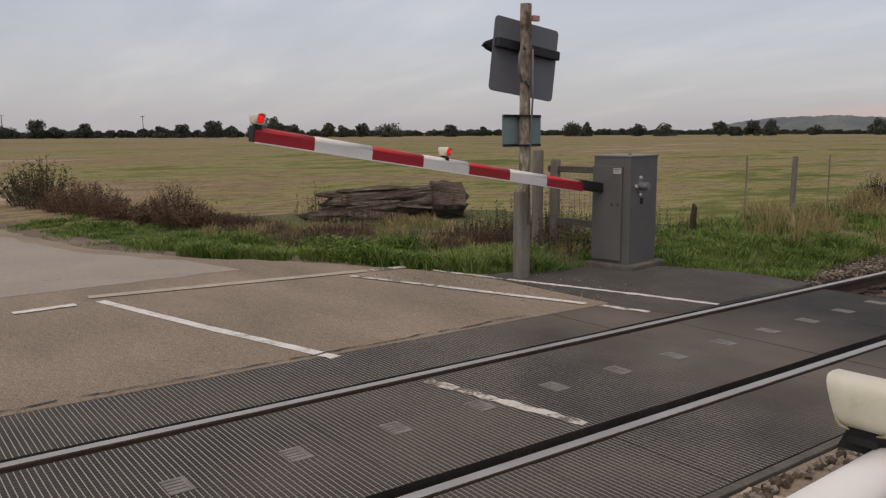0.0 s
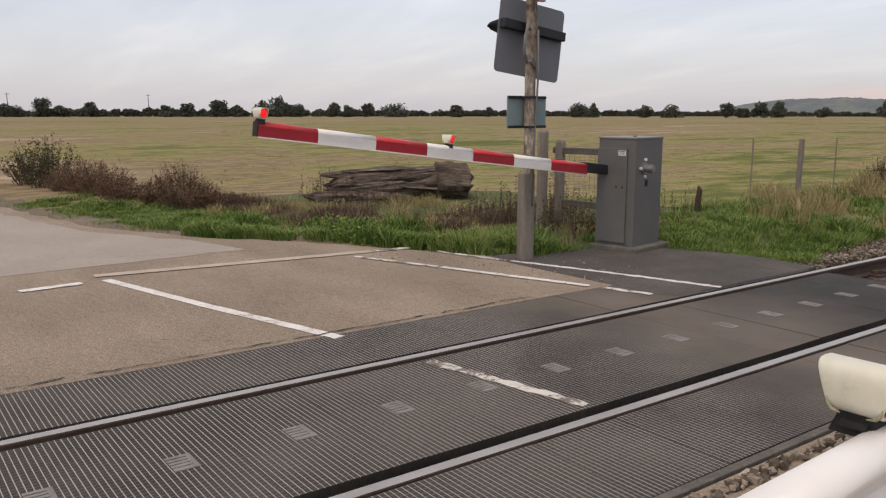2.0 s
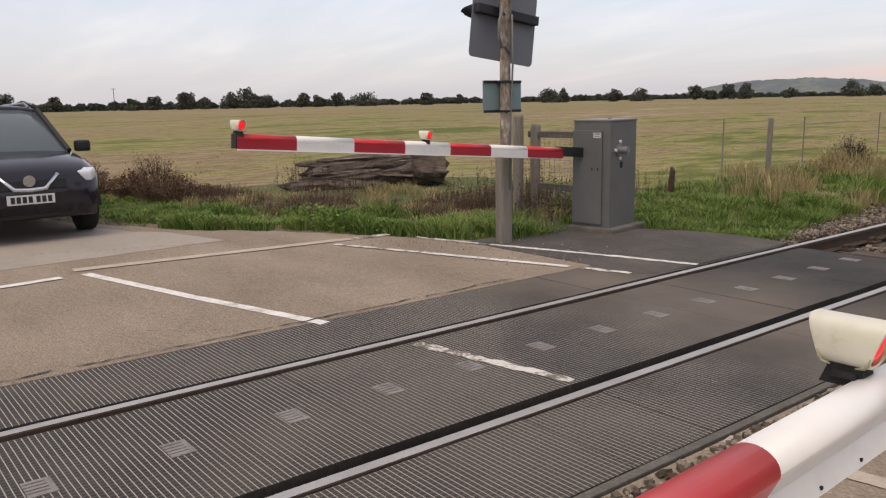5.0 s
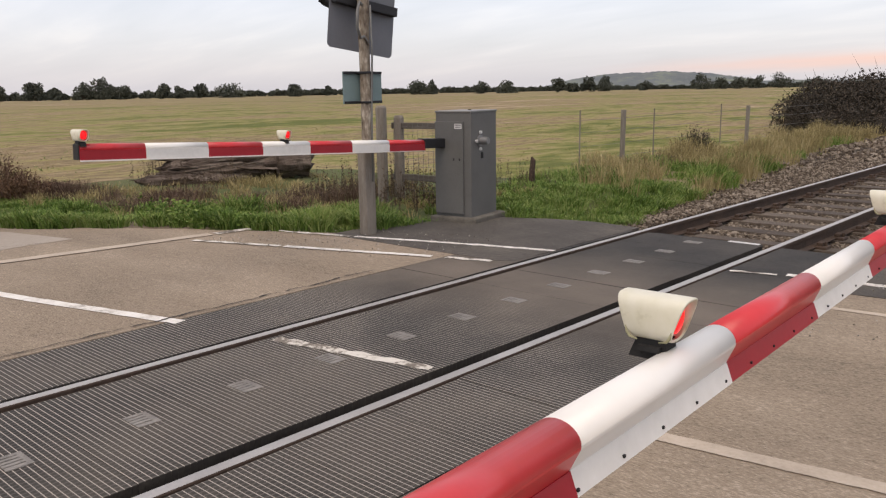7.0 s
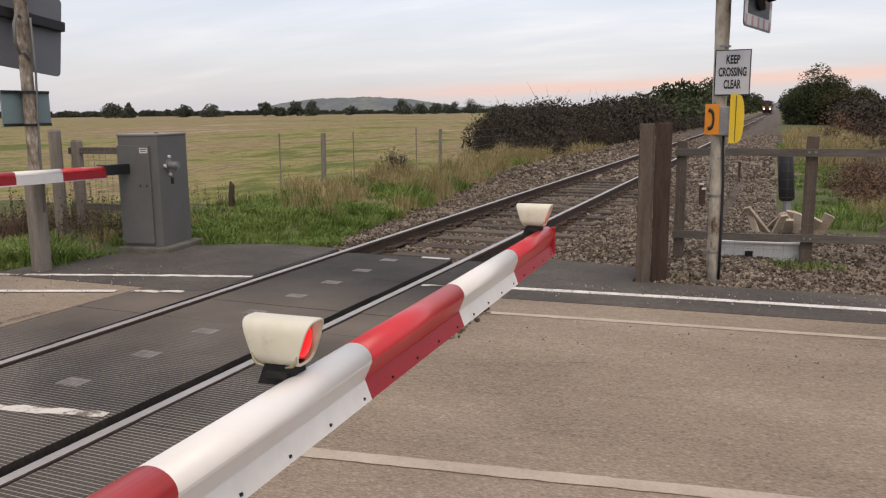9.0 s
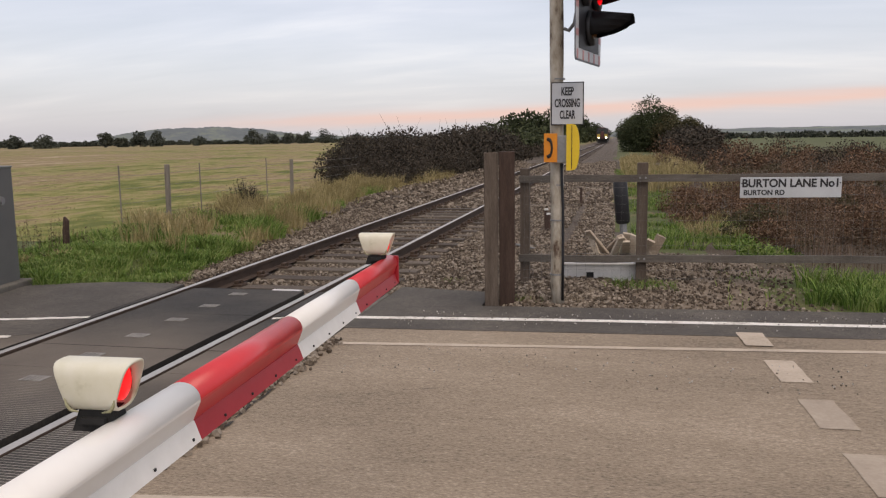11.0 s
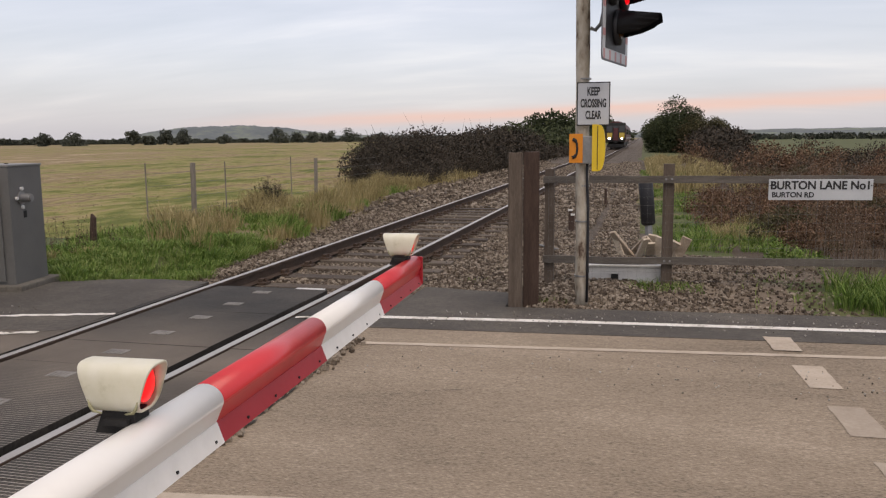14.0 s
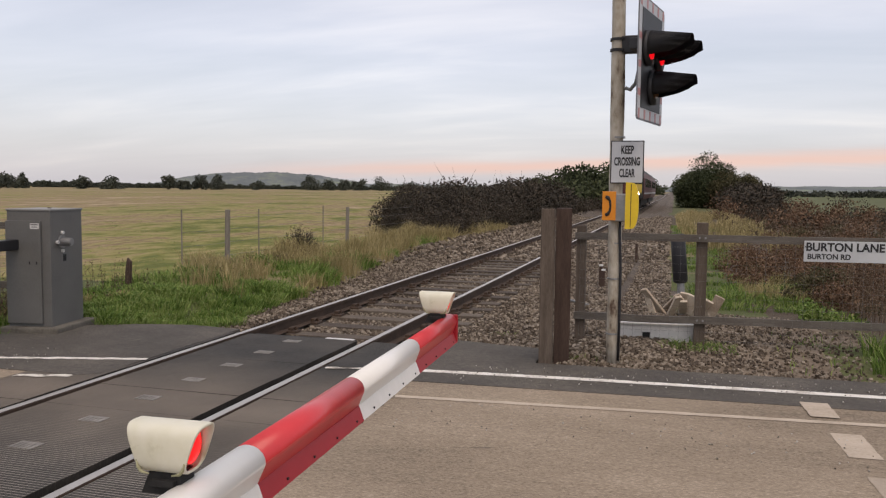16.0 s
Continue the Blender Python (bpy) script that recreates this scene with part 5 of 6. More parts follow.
# ---- vegetation ----
def blades(name, label, places, mat, height, width, seed, bend=0.85, category="grass"):
    """Many narrow bent blades, each a two-piece strip, in one mesh."""
    r = np.random.default_rng(seed)
    pts = np.array(places)
    n = len(pts)
    h = height * r.uniform(0.5, 1.25, n) * (pts[:, 3] if pts.shape[1] > 3 else 1.0)
    w = width * r.uniform(0.6, 1.4, n)
    a, b = r.uniform(0, 2 * math.pi, n), r.uniform(0, 2 * math.pi, n)
    lean = bend * r.uniform(0.2, 1.0, n) * h
    sx, sy = np.cos(a) * w / 2, np.sin(a) * w / 2
    lx, ly = np.cos(b) * lean, np.sin(b) * lean
    x, y, z = pts[:, 0], pts[:, 1], pts[:, 2]
    V = np.empty((n, 5, 3))
    V[:, 0] = np.stack([x - sx, y - sy, z], 1)
    V[:, 1] = np.stack([x + sx, y + sy, z], 1)
    V[:, 2] = np.stack([x + sx * 0.75 + lx * 0.3, y + sy * 0.75 + ly * 0.3, z + h * 0.6], 1)
    V[:, 3] = np.stack([x - sx * 0.75 + lx * 0.3, y - sy * 0.75 + ly * 0.3, z + h * 0.6], 1)
    V[:, 4] = np.stack([x + lx, y + ly, z + h], 1)
    base = np.arange(n)[:, None] * 5
    quads = (base + np.array([0, 1, 2, 3])).tolist()
    tris = (base + np.array([3, 2, 4])).tolist()
    ob = data_object(name, V.reshape(-1, 3).tolist(), quads + tris, mat)
    return tagged(ob, label, category, kind="stuff")


def scatter(n, x0, x1, y0, y1, seed, keep=None, clump=0.0):
    r = random.Random(seed)
    out = []
    while len(out) < n:
        x, y = r.uniform(x0, x1), r.uniform(y0, y1)
        c = value_noise(x, y, 0.9, seed) + 0.5 * value_noise(x, y, 2.6, seed + 4)
        if clump and c < clump * r.uniform(-1, 1):
            n -= 0.3
            continue
        if keep and not keep(x, y, r):
            n -= 0.3
            continue
        out.append((x, y, ground_z(x, y) - 0.02, max(0.25, 0.68 + 0.95 * c)))
    return out


def verge_far(x, y, r):
    """Green verge between road and field beyond the track."""
    fe = far_edge_y(x)
    return y > fe + 0.12 + 0.45 * r.random() * (1 if x < -4.5 else 0.3) and not (abs(x + 2.95) < 0.42 and abs(y - 4.43) < 0.48)


def tussocks(name, label, places, mat, height, width, per, seed, radius=0.10, spread=0.75, category="grass"):
    """Tufts whose blades rise close together and arch outwards."""
    r = np.random.default_rng(seed)
    pts = np.repeat(np.array(places), per, axis=0)
    n = len(pts)
    ang, off = r.uniform(0, 2 * math.pi, n), radius * np.sqrt(r.uniform(0, 1, n))
    dx, dy = np.cos(ang), np.sin(ang)
    x, y, z = pts[:, 0] + dx * off, pts[:, 1] + dy * off, pts[:, 2]
    h = height * pts[:, 3] * r.uniform(0.55, 1.2, n)
    out = spread * h * r.uniform(0.25, 1.25, n)
    turn = ang + r.uniform(-0.9, 0.9, n)
    lx, ly = np.cos(turn) * out, np.sin(turn) * out
    w = width * r.uniform(0.6, 1.4, n)
    side = r.uniform(0, 2 * math.pi, n)
    sx, sy = np.cos(side) * w / 2, np.sin(side) * w / 2
    V = np.empty((n, 7, 3))
    for k, (u, up, thin) in enumerate(((0.0, 0.0, 1.0), (0.18, 0.55, 0.9), (0.55, 0.92, 0.6))):
        V[:, 2 * k] = np.stack([x - sx * thin + lx * u, y - sy * thin + ly * u, z + h * up], 1)
        V[:, 2 * k + 1] = np.stack([x + sx * thin + lx * u, y + sy * thin + ly * u, z + h * up], 1)
    V[:, 6] = np.stack([x + lx * 1.05, y + ly * 1.05, z + h * r.uniform(0.75, 1.05, n)], 1)
    base = np.arange(n)[:, None] * 7
    F = (base + np.array([0, 1, 3, 2])).tolist() + (base + np.array([2, 3, 5, 4])).tolist() + (base + np.array([4, 5, 6])).tolist()
    return tagged(data_object(name, V.reshape(-1, 3).tolist(), F, mat), label, category, kind="stuff")


def line_verge(x, y, r):
    return x < ballast_edge(y) - 0.02 - 0.28 * r.random() and verge_far(x, y, r)


blades("verge_grass", "thick green verge grass between road and field", scatter(52000, -13.5, -3.0, -1.3, 5.6, 1, lambda x, y, r: verge_far(x, y, r) and y < far_edge_y(x) + 2.2 + 1.2 * value_noise(x, y, 0.6, 2), 0.2), M["blade_green"], 0.085, 0.012, 1, 1.3)
tussocks("verge_grass", "lush arching green tufts along the edge of the road", scatter(560, -7.4, -3.2, 0.2, 4.7, 15, lambda x, y, r: far_edge_y(x) + 0.22 < y < far_edge_y(x) + 0.35 + 1.5 * r.random() and not (x > -3.4 and y > 3.9)), M["blade_green"], 0.20, 0.012, 75, 15, 0.11, 0.95)
tussocks("verge_grass", "low green tufts on the bank beside the road", scatter(330, -12.5, -6.8, -0.8, 3.6, 16, lambda x, y, r: far_edge_y(x) + 0.5 < y < far_edge_y(x) + 2.2 * r.random() + 0.6), M["blade_green"], 0.13, 0.013, 60, 16, 0.14, 1.0)
tussocks("verge_grass", "soft green grass beside the barrier cabinet", scatter(620, -4.5, -1.5, 4.7, 9.4, 2, lambda x, y, r: line_verge(x, y, r) and r.random() < 1.35 - (y - 4.7) / 4.6), M["blade_green"], 0.17, 0.010, 70, 2, 0.15, 0.95)
tussocks("verge_grass", "green undergrowth below the dry grass", scatter(420, -4.7, -1.9, 7.5, 21, 17, line_verge), M["blade_green"], 0.20, 0.012, 50, 17, 0.16, 0.8)
tussocks("dry_grass", "dry straw-coloured seeding grass along the line", scatter(520, -4.5, -1.9, 7.6, 22, 3, lambda x, y, r: line_verge(x, y, r) and r.random() < (y - 7.0) / 3.2, 0.3), M["blade_dry"], 0.40, 0.009, 42, 3, 0.14, 0.55)
tussocks("dry_grass", "purple-brown dead grass round the log", scatter(300, -11.0, -5.0, 1.8, 5.2, 4, lambda x, y, r: far_edge_y(x) + 1.5 < y < far_edge_y(x) + 3.4), M["stalk_pink"], 0.20, 0.007, 45, 4, 0.14, 0.7)
tussocks("dry_grass", "pale straw tufts among the green of the verge", scatter(230, -9.5, -3.4, 1.2, 6.4, 18, lambda x, y, r: verge_far(x, y, r) and y > far_edge_y(x) + 1.0), M["blade_dry"], 0.20, 0.009, 40, 18, 0.13, 0.8)
blades("far_verge_grass", "dry grass strip further along the line", scatter(4200, -5.0, -2.6, 20, 30, 5), M["blade_dry"], 0.4, 0.02, 5)
blades("stubble", "straw litter and short stubble lying on the field", scatter(46000, -26, -4.7, 2.5, 26, 6, lambda x, y, r: y > far_edge_y(x) + 2.4, 0.3), M["blade_dry"], 0.04, 0.013, 6, 2.6)
blades("field_weeds", "low green weeds among the stubble", scatter(9000, -30, -4.7, 1.0, 28, 7, lambda x, y, r: y > far_edge_y(x) + 2.2, 0.5), M["blade_green"], 0.05, 0.02, 7, 1.5)
blades("road_edge_grass", "grass at the margin of the near road", scatter(900, 4.9, 8.5, 4.55, 6.9, 9, lambda x, y, r: y > near_edge_y(x) + 0.25 and r.random() < (x - 4.3) / 2.2, 0.2), M["blade_green"], 0.12, 0.011, 9)
tussocks("road_edge_grass", "green tufts at the margin of the near road", scatter(85, 5.5, 8.5, 4.85, 6.5, 19, lambda x, y, r: y > near_edge_y(x) + 0.3 and r.random() < (x - 5.3) / 1.3), M["blade_green"], 0.24, 0.009, 80, 19, 0.12, 0.8)
blades("road_edge_grass", "tufts of grass at the foot of the gate posts", scatter(420, 3.75, 4.5, 5.55, 6.0, 10) + scatter(160, 2.85, 3.2, 4.85, 5.2, 11) + scatter(90, 1.75, 2.0, 6.4, 6.7, 13), M["blade_green"], 0.10, 0.009, 10, 1.2)
tussocks("line_grass", "green grass strip beside the ballast", scatter(260, 3.75, 6.4, 9.0, 40, 12, lambda x, y, r: x > 3.7 + 0.35 * r.random() and r.random() < 1.15 - abs(x - 4.6) / 2.2 and (y > 14 or x > 4.3)), M["blade_green"], 0.15, 0.014, 50, 11, 0.2, 0.9)
tussocks("line_grass", "pale dry grass strip beside the ballast", scatter(220, 4.2, 7.4, 22, 58, 14, None, 0.3), M["blade_dry"], 0.45, 0.02, 45, 12, 0.25, 0.6)


def stalks(name, label, places, mat, height, seed, leaf=0.05, radius=0.006, per=9):
    """Dead upright weeds: a thin stem with small crumpled leaves and seed heads."""
    r = random.Random(seed)
    V, F = [], []
    for x, y, z, s in places:
        h = height * r.uniform(0.5, 1.2) * s
        tx, ty = x + r.uniform(-0.18, 0.18) * h, y + r.uniform(-0.18, 0.18) * h
        i = len(V)
        a = r.uniform(0, 6.28)
        V += [(x + radius * math.cos(a + k * 2.09), y + radius * math.sin(a + k * 2.09), z) for k in range(3)] + [(tx, ty, z + h)]
        F += [(i, i + 1, i + 3), (i + 1, i + 2, i + 3), (i + 2, i, i + 3)]
        for k in range(per):
            u = r.uniform(0.25, 1.0)
            px, py, pz = x + (tx - x) * u, y + (ty - y) * u, z + h * u
            sc = leaf * r.uniform(0.5, 1.3)
            d = Vector((r.uniform(-1, 1), r.uniform(-1, 1), r.uniform(-0.4, 0.9))).normalized() * sc * 1.6
            q = d.cross(Vector((r.uniform(-1, 1), r.uniform(-1, 1), r.uniform(-1, 1)))).normalized() * sc * 0.45
            i = len(V)
            V += [(px, py, pz), (px + d.x * 0.5 + q.x, py + d.y * 0.5 + q.y, pz + d.z * 0.5 + q.z), (px + d.x, py + d.y, pz + d.z), (px + d.x * 0.5 - q.x, py + d.y * 0.5 - q.y, pz + d.z * 0.5 - q.z)]
            F += [(i, i + 1, i + 2, i + 3)]
    return tagged(data_object(name, V, F, mat), label, "weeds", kind="stuff")


def crown_mesh(r, blobs, size, n, flat=0.55):
    """Leaf clumps: small tilted leaf pieces on and in a set of uneven lobes."""
    V, F = [], []
    total = sum(b[3] ** 2 for b in blobs)
    for cx, cy, cz, rad in blobs:
        for _ in range(int(n * rad * rad / total)):
            d = Vector((r.gauss(0, 1), r.gauss(0, 1), r.gauss(0, 1))).normalized()
            u = r.random() ** 0.28
            k = 1 + 0.28 * noise.noise(Vector((cx, cy, cz)) + d * 2.2)
            p = Vector((cx, cy, cz)) + Vector((d.x, d.y, d.z * 0.85)) * rad * u * k
            s = size * r.uniform(0.5, 1.4)
            a = Vector((r.uniform(-1, 1), r.uniform(-1, 1), r.uniform(-1, 1))).normalized() * s
            b = a.cross(Vector((r.uniform(-1, 1), r.uniform(-1, 1), r.uniform(-1, 1)))).normalized() * s * flat
            i = len(V)
            V += [tuple(p - a), tuple(p + b), tuple(p + a * 1.1), tuple(p - b * 0.9)]
            F += [(i, i + 1, i + 2, i + 3)]
    return V, F


stalks("dead_weeds", "brown dead docks and weeds beyond the fence", scatter(3200, 5.2, 20, 8.4, 30, 21, lambda x, y, r: x > 5.0 + 0.06 * y and (y > 11.5 or x > 7.2), 0.3), M["stalk_brown"], 0.5, 21, 0.024, 0.004, 15)
stalks("dead_weeds", "brown weeds further out along the line", scatter(4200, 6.2, 42, 26, 62, 22), M["stalk_brown"], 0.6, 22, 0.05, 0.008, 14)
stalks("dead_weeds", "pale bare stems beside the fence", scatter(420, 6.2, 9.0, 7.2, 10.5, 23, None, 0.2), M["stalk_pink"], 0.75, 23, 0.014, 0.004, 12)
stalks("dead_weeds", "dark dead weeds around the old fence and log", scatter(420, -6.2, -3.6, 4.0, 5.8, 24) + scatter(160, -10.4, -7.9, 3.4, 4.6, 27), M["stalk_brown"], 0.55, 24, 0.018, 0.004, 18)
stalks("dead_weeds", "dark dock stems along the field fence", scatter(260, -4.9, -3.4, 6.2, 14, 25), M["stalk_brown"], 0.42, 25, 0.016, 0.004, 16)
stalks("green_weeds", "leafy green nettles on the verge", scatter(240, -6.4, -4.6, 1.7, 2.9, 30) + scatter(120, 5.5, 6.3, 8.1, 8.9, 31), M["blade_green"], 0.26, 30, 0.03, 0.004, 14)


def weed_mounds(name, label, places, mat, radius, leaf, n, seed):
    """Low bushy mounds of small leaves, uneven in size."""
    r = random.Random(seed)
    blobs = []
    for x, y, z, q in places:
        rad = radius * r.uniform(0.5, 1.25) * q
        for _ in range(3):
            blobs.append((x + r.uniform(-0.6, 0.6) * rad, y + r.uniform(-0.6, 0.6) * rad, z + rad * r.uniform(0.25, 0.75), rad * r.uniform(0.45, 0.85)))
    V, F = crown_mesh(r, blobs, leaf, n, 0.45)
    return tagged(data_object(name, V, F, mat), label, "weeds", kind="stuff")


def shrub(x, y, h, spread, seed, label, stem_mat, leaf_mat, leaf, twigs, leaves):
    """A thin shrub: many upright forking twigs from one root, with small leaves along them."""
    r = random.Random(seed)
    t = thing("shrub", pose(x, y, ground_z(x, y) - 0.03), label, "shrub", "roadside shrubs")
    bm = bmesh.new()
    V, F = [], []
    for _ in range(twigs):
        a, u = r.uniform(0, 6.28), r.random() ** 0.6
        tip = Vector((math.cos(a) * spread * u, math.sin(a) * spread * u, h * r.uniform(0.55, 1.05) * (1 - 0.45 * u * u)))
        root = Vector((tip.x * 0.45, tip.y * 0.45, 0))
        mid = root.lerp(tip, 0.55) + Vector((r.uniform(-0.05, 0.05), r.uniform(-0.05, 0.05), 0.04))
        add_tube(bm, [root, mid, tip], [0.005, 0.004, 0.0015], 4, False)
        for _ in range(leaves):
            k = r.uniform(0.15, 1.0)
            q = (root.lerp(mid, k * 2) if k < 0.5 else mid.lerp(tip, k * 2 - 1)) + Vector((r.gauss(0, 0.03), r.gauss(0, 0.03), r.gauss(0, 0.03)))
            d = Vector((r.uniform(-1, 1), r.uniform(-1, 1), r.uniform(-0.3, 1))).normalized() * leaf * r.uniform(0.5, 1.4)
            e = d.cross(Vector((r.uniform(-1, 1), r.uniform(-1, 1), 0.3))) 
            e = e.normalized() * leaf * 0.35 if e.length else e
            i = len(V)
            V += [tuple(q), tuple(q + d * 0.5 + e), tuple(q + d), tuple(q + d * 0.5 - e)]
            F.append((i, i + 1, i + 2, i + 3))
    tagged(part("twigs", bm, stem_mat, t), kind="stuff")
    tagged(data_object("leaves", V, F, leaf_mat, t), kind="stuff")
    return t


for k, (x, y, h, spread) in enumerate(((-10.1, 1.3, 0.85, 0.55), (-9.6, 1.55, 0.5, 0.5), (-10.8, 1.15, 0.5, 0.45), (-11.9, 0.85, 0.55, 0.55), (-12.7, 0.65, 0.72, 0.6), (-13.5, 0.5, 0.8, 0.6), (-14.3, 0.4, 0.55, 0.6))):
    shrub(x, y, h, spread, 300 + k, "dead red-brown bushy weed on the roadside verge", M["stalk_pink"], M["leaf_rust"], 0.028, 130, 26)
for k, (x, y, h, spread) in enumerate(((-15.6, 0.3, 1.25, 0.8), (-16.6, 0.15, 1.05, 0.7))):
    shrub(x, y, h, spread, 320 + k, "thin olive-leaved shrub on the roadside verge", M["bark"], M["leaf_olive"], 0.045, 90, 20)
shrub(-4.3, 13.6, 0.75, 0.5, 330, "small dark bush beside the field fence", M["bark"], M["leaf_dark"], 0.03, 110, 24)
weed_mounds("bramble_mounds", "low red-brown bramble and dock mounds beyond the fence", scatter(190, 5.6, 24, 10, 34, 34, lambda x, y, r: x > 5.2 + 0.05 * y and (y > 12.5 or x > 7.5)), M["leaf_rust"], 0.62, 0.030, 90000, 34)
weed_mounds("bramble_mounds", "red-brown brambles close behind the fence", scatter(85, 6.1, 13, 7.7, 14, 38, lambda x, y, r: y > 8.2 or x > 6.6), M["leaf_rust"], 0.55, 0.022, 60000, 38)
weed_mounds("bramble_mounds", "bank of red-brown brambles beyond the grass strip", scatter(42, 4.9, 8.5, 12.6, 18, 39), M["leaf_rust"], 0.6, 0.026, 34000, 39)
weed_mounds("bramble_mounds", "green leaves among the brambles", scatter(26, 5.4, 11, 8.6, 16, 40), M["leaf_olive"], 0.42, 0.024, 13000, 40)
stalks("dead_weeds", "tall brown stems close behind the fence", scatter(1100, 6.2, 12, 7.2, 13, 44, None, 0.2), M["stalk_brown"], 0.8, 44, 0.018, 0.004, 16)
tussocks("line_grass", "green grass patch before the brambles", scatter(95, 4.2, 6.3, 9.3, 12.6, 45), M["blade_green"], 0.15, 0.011, 55, 45, 0.18, 0.9)
tussocks("line_grass", "pale dry tufts before the brambles", scatter(24, 4.9, 6.2, 10.5, 12.8, 46), M["blade_dry"], 0.36, 0.009, 45, 46, 0.14, 0.6)
weed_mounds("bramble_mounds", "olive green mounds among the brown weeds", scatter(90, 6.0, 26, 12, 40, 35, lambda x, y, r: x > 5.4 + 0.05 * y), M["leaf_olive"], 0.6, 0.034, 36000, 35)
weed_mounds("bramble_mounds", "brown scrub further out along the line", scatter(300, 7.0, 46, 32, 66, 36), M["leaf_rust"], 1.0, 0.075, 42000, 36)
weed_mounds("bramble_mounds", "dark scrub further out along the line", scatter(170, 7.5, 46, 34, 70, 37), M["leaf_dark"], 1.0, 0.075, 22000, 37)


def tree(name, x, y, h, spread, seed, label, mat, leaf=0.25, n=2600, base=0.0, category="tree", trunk=True, group="", lobes=11):
    r = random.Random(seed)
    t = thing(name, pose(x, y, base), label, category, group)
    th = h * (0.34 if trunk else 0.12)
    bm = tube([(0, 0, -0.2), (r.uniform(-0.1, 0.1), 0, th), (r.uniform(-0.2, 0.2), r.uniform(-0.2, 0.2), h * 0.75)], [h * 0.03, h * 0.022, h * 0.006], 7)
    blobs = []
    for i in range(lobes):
        a, u = r.uniform(0, 6.28), r.uniform(0.1, 1.0)
        rr = spread * 0.62 * u ** 0.6
        top = h * (0.94 - 0.4 * (u ** 2))
        z = r.uniform(th * 0.9, top)
        blobs.append((rr * math.cos(a), rr * math.sin(a), z, spread * r.uniform(0.26, 0.46)))
        if i % 2 == 0:
            add_tube(bm, [(0, 0, th * 0.8), (blobs[-1][0] * 0.6, blobs[-1][1] * 0.6, z * 0.8), blobs[-1][:3]], [h * 0.012, h * 0.008, h * 0.003], 5)
    part("trunk", bm, M["bark"], t)
    V, F = crown_mesh(r, blobs, leaf, n)
    ob = data_object("crown", V, F, mat, t)
    return t


def hedge(name, x0, y0, x1, y1, h, w, seed, label, n, leaf, mat, base=-0.05):
    """A long ragged bush made of lobes, with bare shoots that stand out of the top."""
    r = random.Random(seed)
    t = thing(name, pose(0, 0, 0), label, "bush")
    blobs, L = [], math.hypot(x1 - x0, y1 - y0)
    k = max(5, int(L / (w * 0.28)))
    for i in range(k):
        u = (i + r.uniform(0, 1)) / k
        rad = w * r.uniform(0.30, 0.55)
        hh = h * (0.8 + 0.35 * noise.noise(Vector((u * L * 0.22, seed, 0)))) * min(1.0, 0.62 + u * L * 0.12)
        blobs.append((x0 + (x1 - x0) * u + r.uniform(-w, w) * 0.32, y0 + (y1 - y0) * u, base + max(rad * 0.6, hh - rad) * r.uniform(0.45, 1.0), rad))
        blobs.append((x0 + (x1 - x0) * u + r.uniform(-w, w) * 0.4, y0 + (y1 - y0) * u, base + rad * 0.55, rad))
    V, F = crown_mesh(r, blobs, leaf, n)
    data_object("leaves", V, F, mat, t)
    bm = bmesh.new()
    for i in range(int(min(L, 30) * 5)):
        b = r.choice(blobs)
        a = Vector((b[0] + r.uniform(-0.4, 0.4), b[1] + r.uniform(-0.4, 0.4), base))
        tip = Vector((a.x + r.uniform(-0.7, 0.7), a.y + r.uniform(-0.7, 0.7), b[2] + b[3] * r.uniform(0.6, 1.2)))
        add_tube(bm, [a, (a + tip) / 2 + Vector((r.uniform(-0.3, 0.3), r.uniform(-0.3, 0.3), 0.25)), tip], [0.02, 0.012, 0.003], 4, False)
    tagged(part("branch", bm, M["bark"], t), kind="stuff")
    return t


hedge("bramble_bush", -5.3, 24.0, -5.0, 35, 2.2, 2.6, 41, "dark tangled bramble and hawthorn bush beside the line", 90000, 0.042, M["leaf_dark"])
hedge("bramble_bush", -5.3, 23.0, -4.7, 26.5, 1.4, 1.5, 47, "low brambles at the end of the hedge", 24000, 0.034, M["leaf_dark"])
hedge("bramble_bush", -3.9, 22.5, -3.3, 40, 1.25, 1.5, 45, "low dark brambles that reach down to the ballast", 46000, 0.036, M["leaf_dark"])
hedge("bramble_bush", -3.6, 38, -3.4, 75, 1.6, 1.6, 46, "brambles along the foot of the hedge", 26000, 0.07, M["leaf_dark"])
hedge("bramble_bush", -5.0, 33, -4.8, 62, 2.7, 3.2, 42, "dark overgrown hedge along the line", 60000, 0.075, M["leaf_dark"])
hedge("bramble_bush", -5.4, 60, -5.8, 130, 3.2, 3.8, 43, "tall overgrown hedge further along the line", 34000, 0.2, M["leaf_tree"])
hedge("bramble_bush", 9.5, 58, 11.0, 92, 1.5, 3.6, 44, "dark thicket beyond the brown weeds", 42000, 0.11, M["leaf_dark"])
for i, (x, y, h, s) in enumerate(((-7.5, 95, 8.0, 5.0), (-8.5, 120, 9.5, 6.0), (-7.0, 150, 11, 6.5), (-9.0, 185, 12, 7), (-7.5, 225, 13, 8), (-10, 270, 13, 8), (-14, 140, 10, 6), (-16, 190, 12, 7), (-20, 240, 13, 8), (-8, 330, 14, 9), (-26, 300, 13, 9), (-22, 165, 9, 6), (-5.5, 420, 15, 10), (8.5, 330, 14, 9), (7.5, 240, 12, 6), (9, 420, 15, 9))):
    tree("tree", x, y, h * 0.52, s * 0.75, 60 + i, "dark leafy tree beside the railway", M["leaf_tree"], 0.03 * s + 0.1, 2200, trunk=False, group="line side trees")
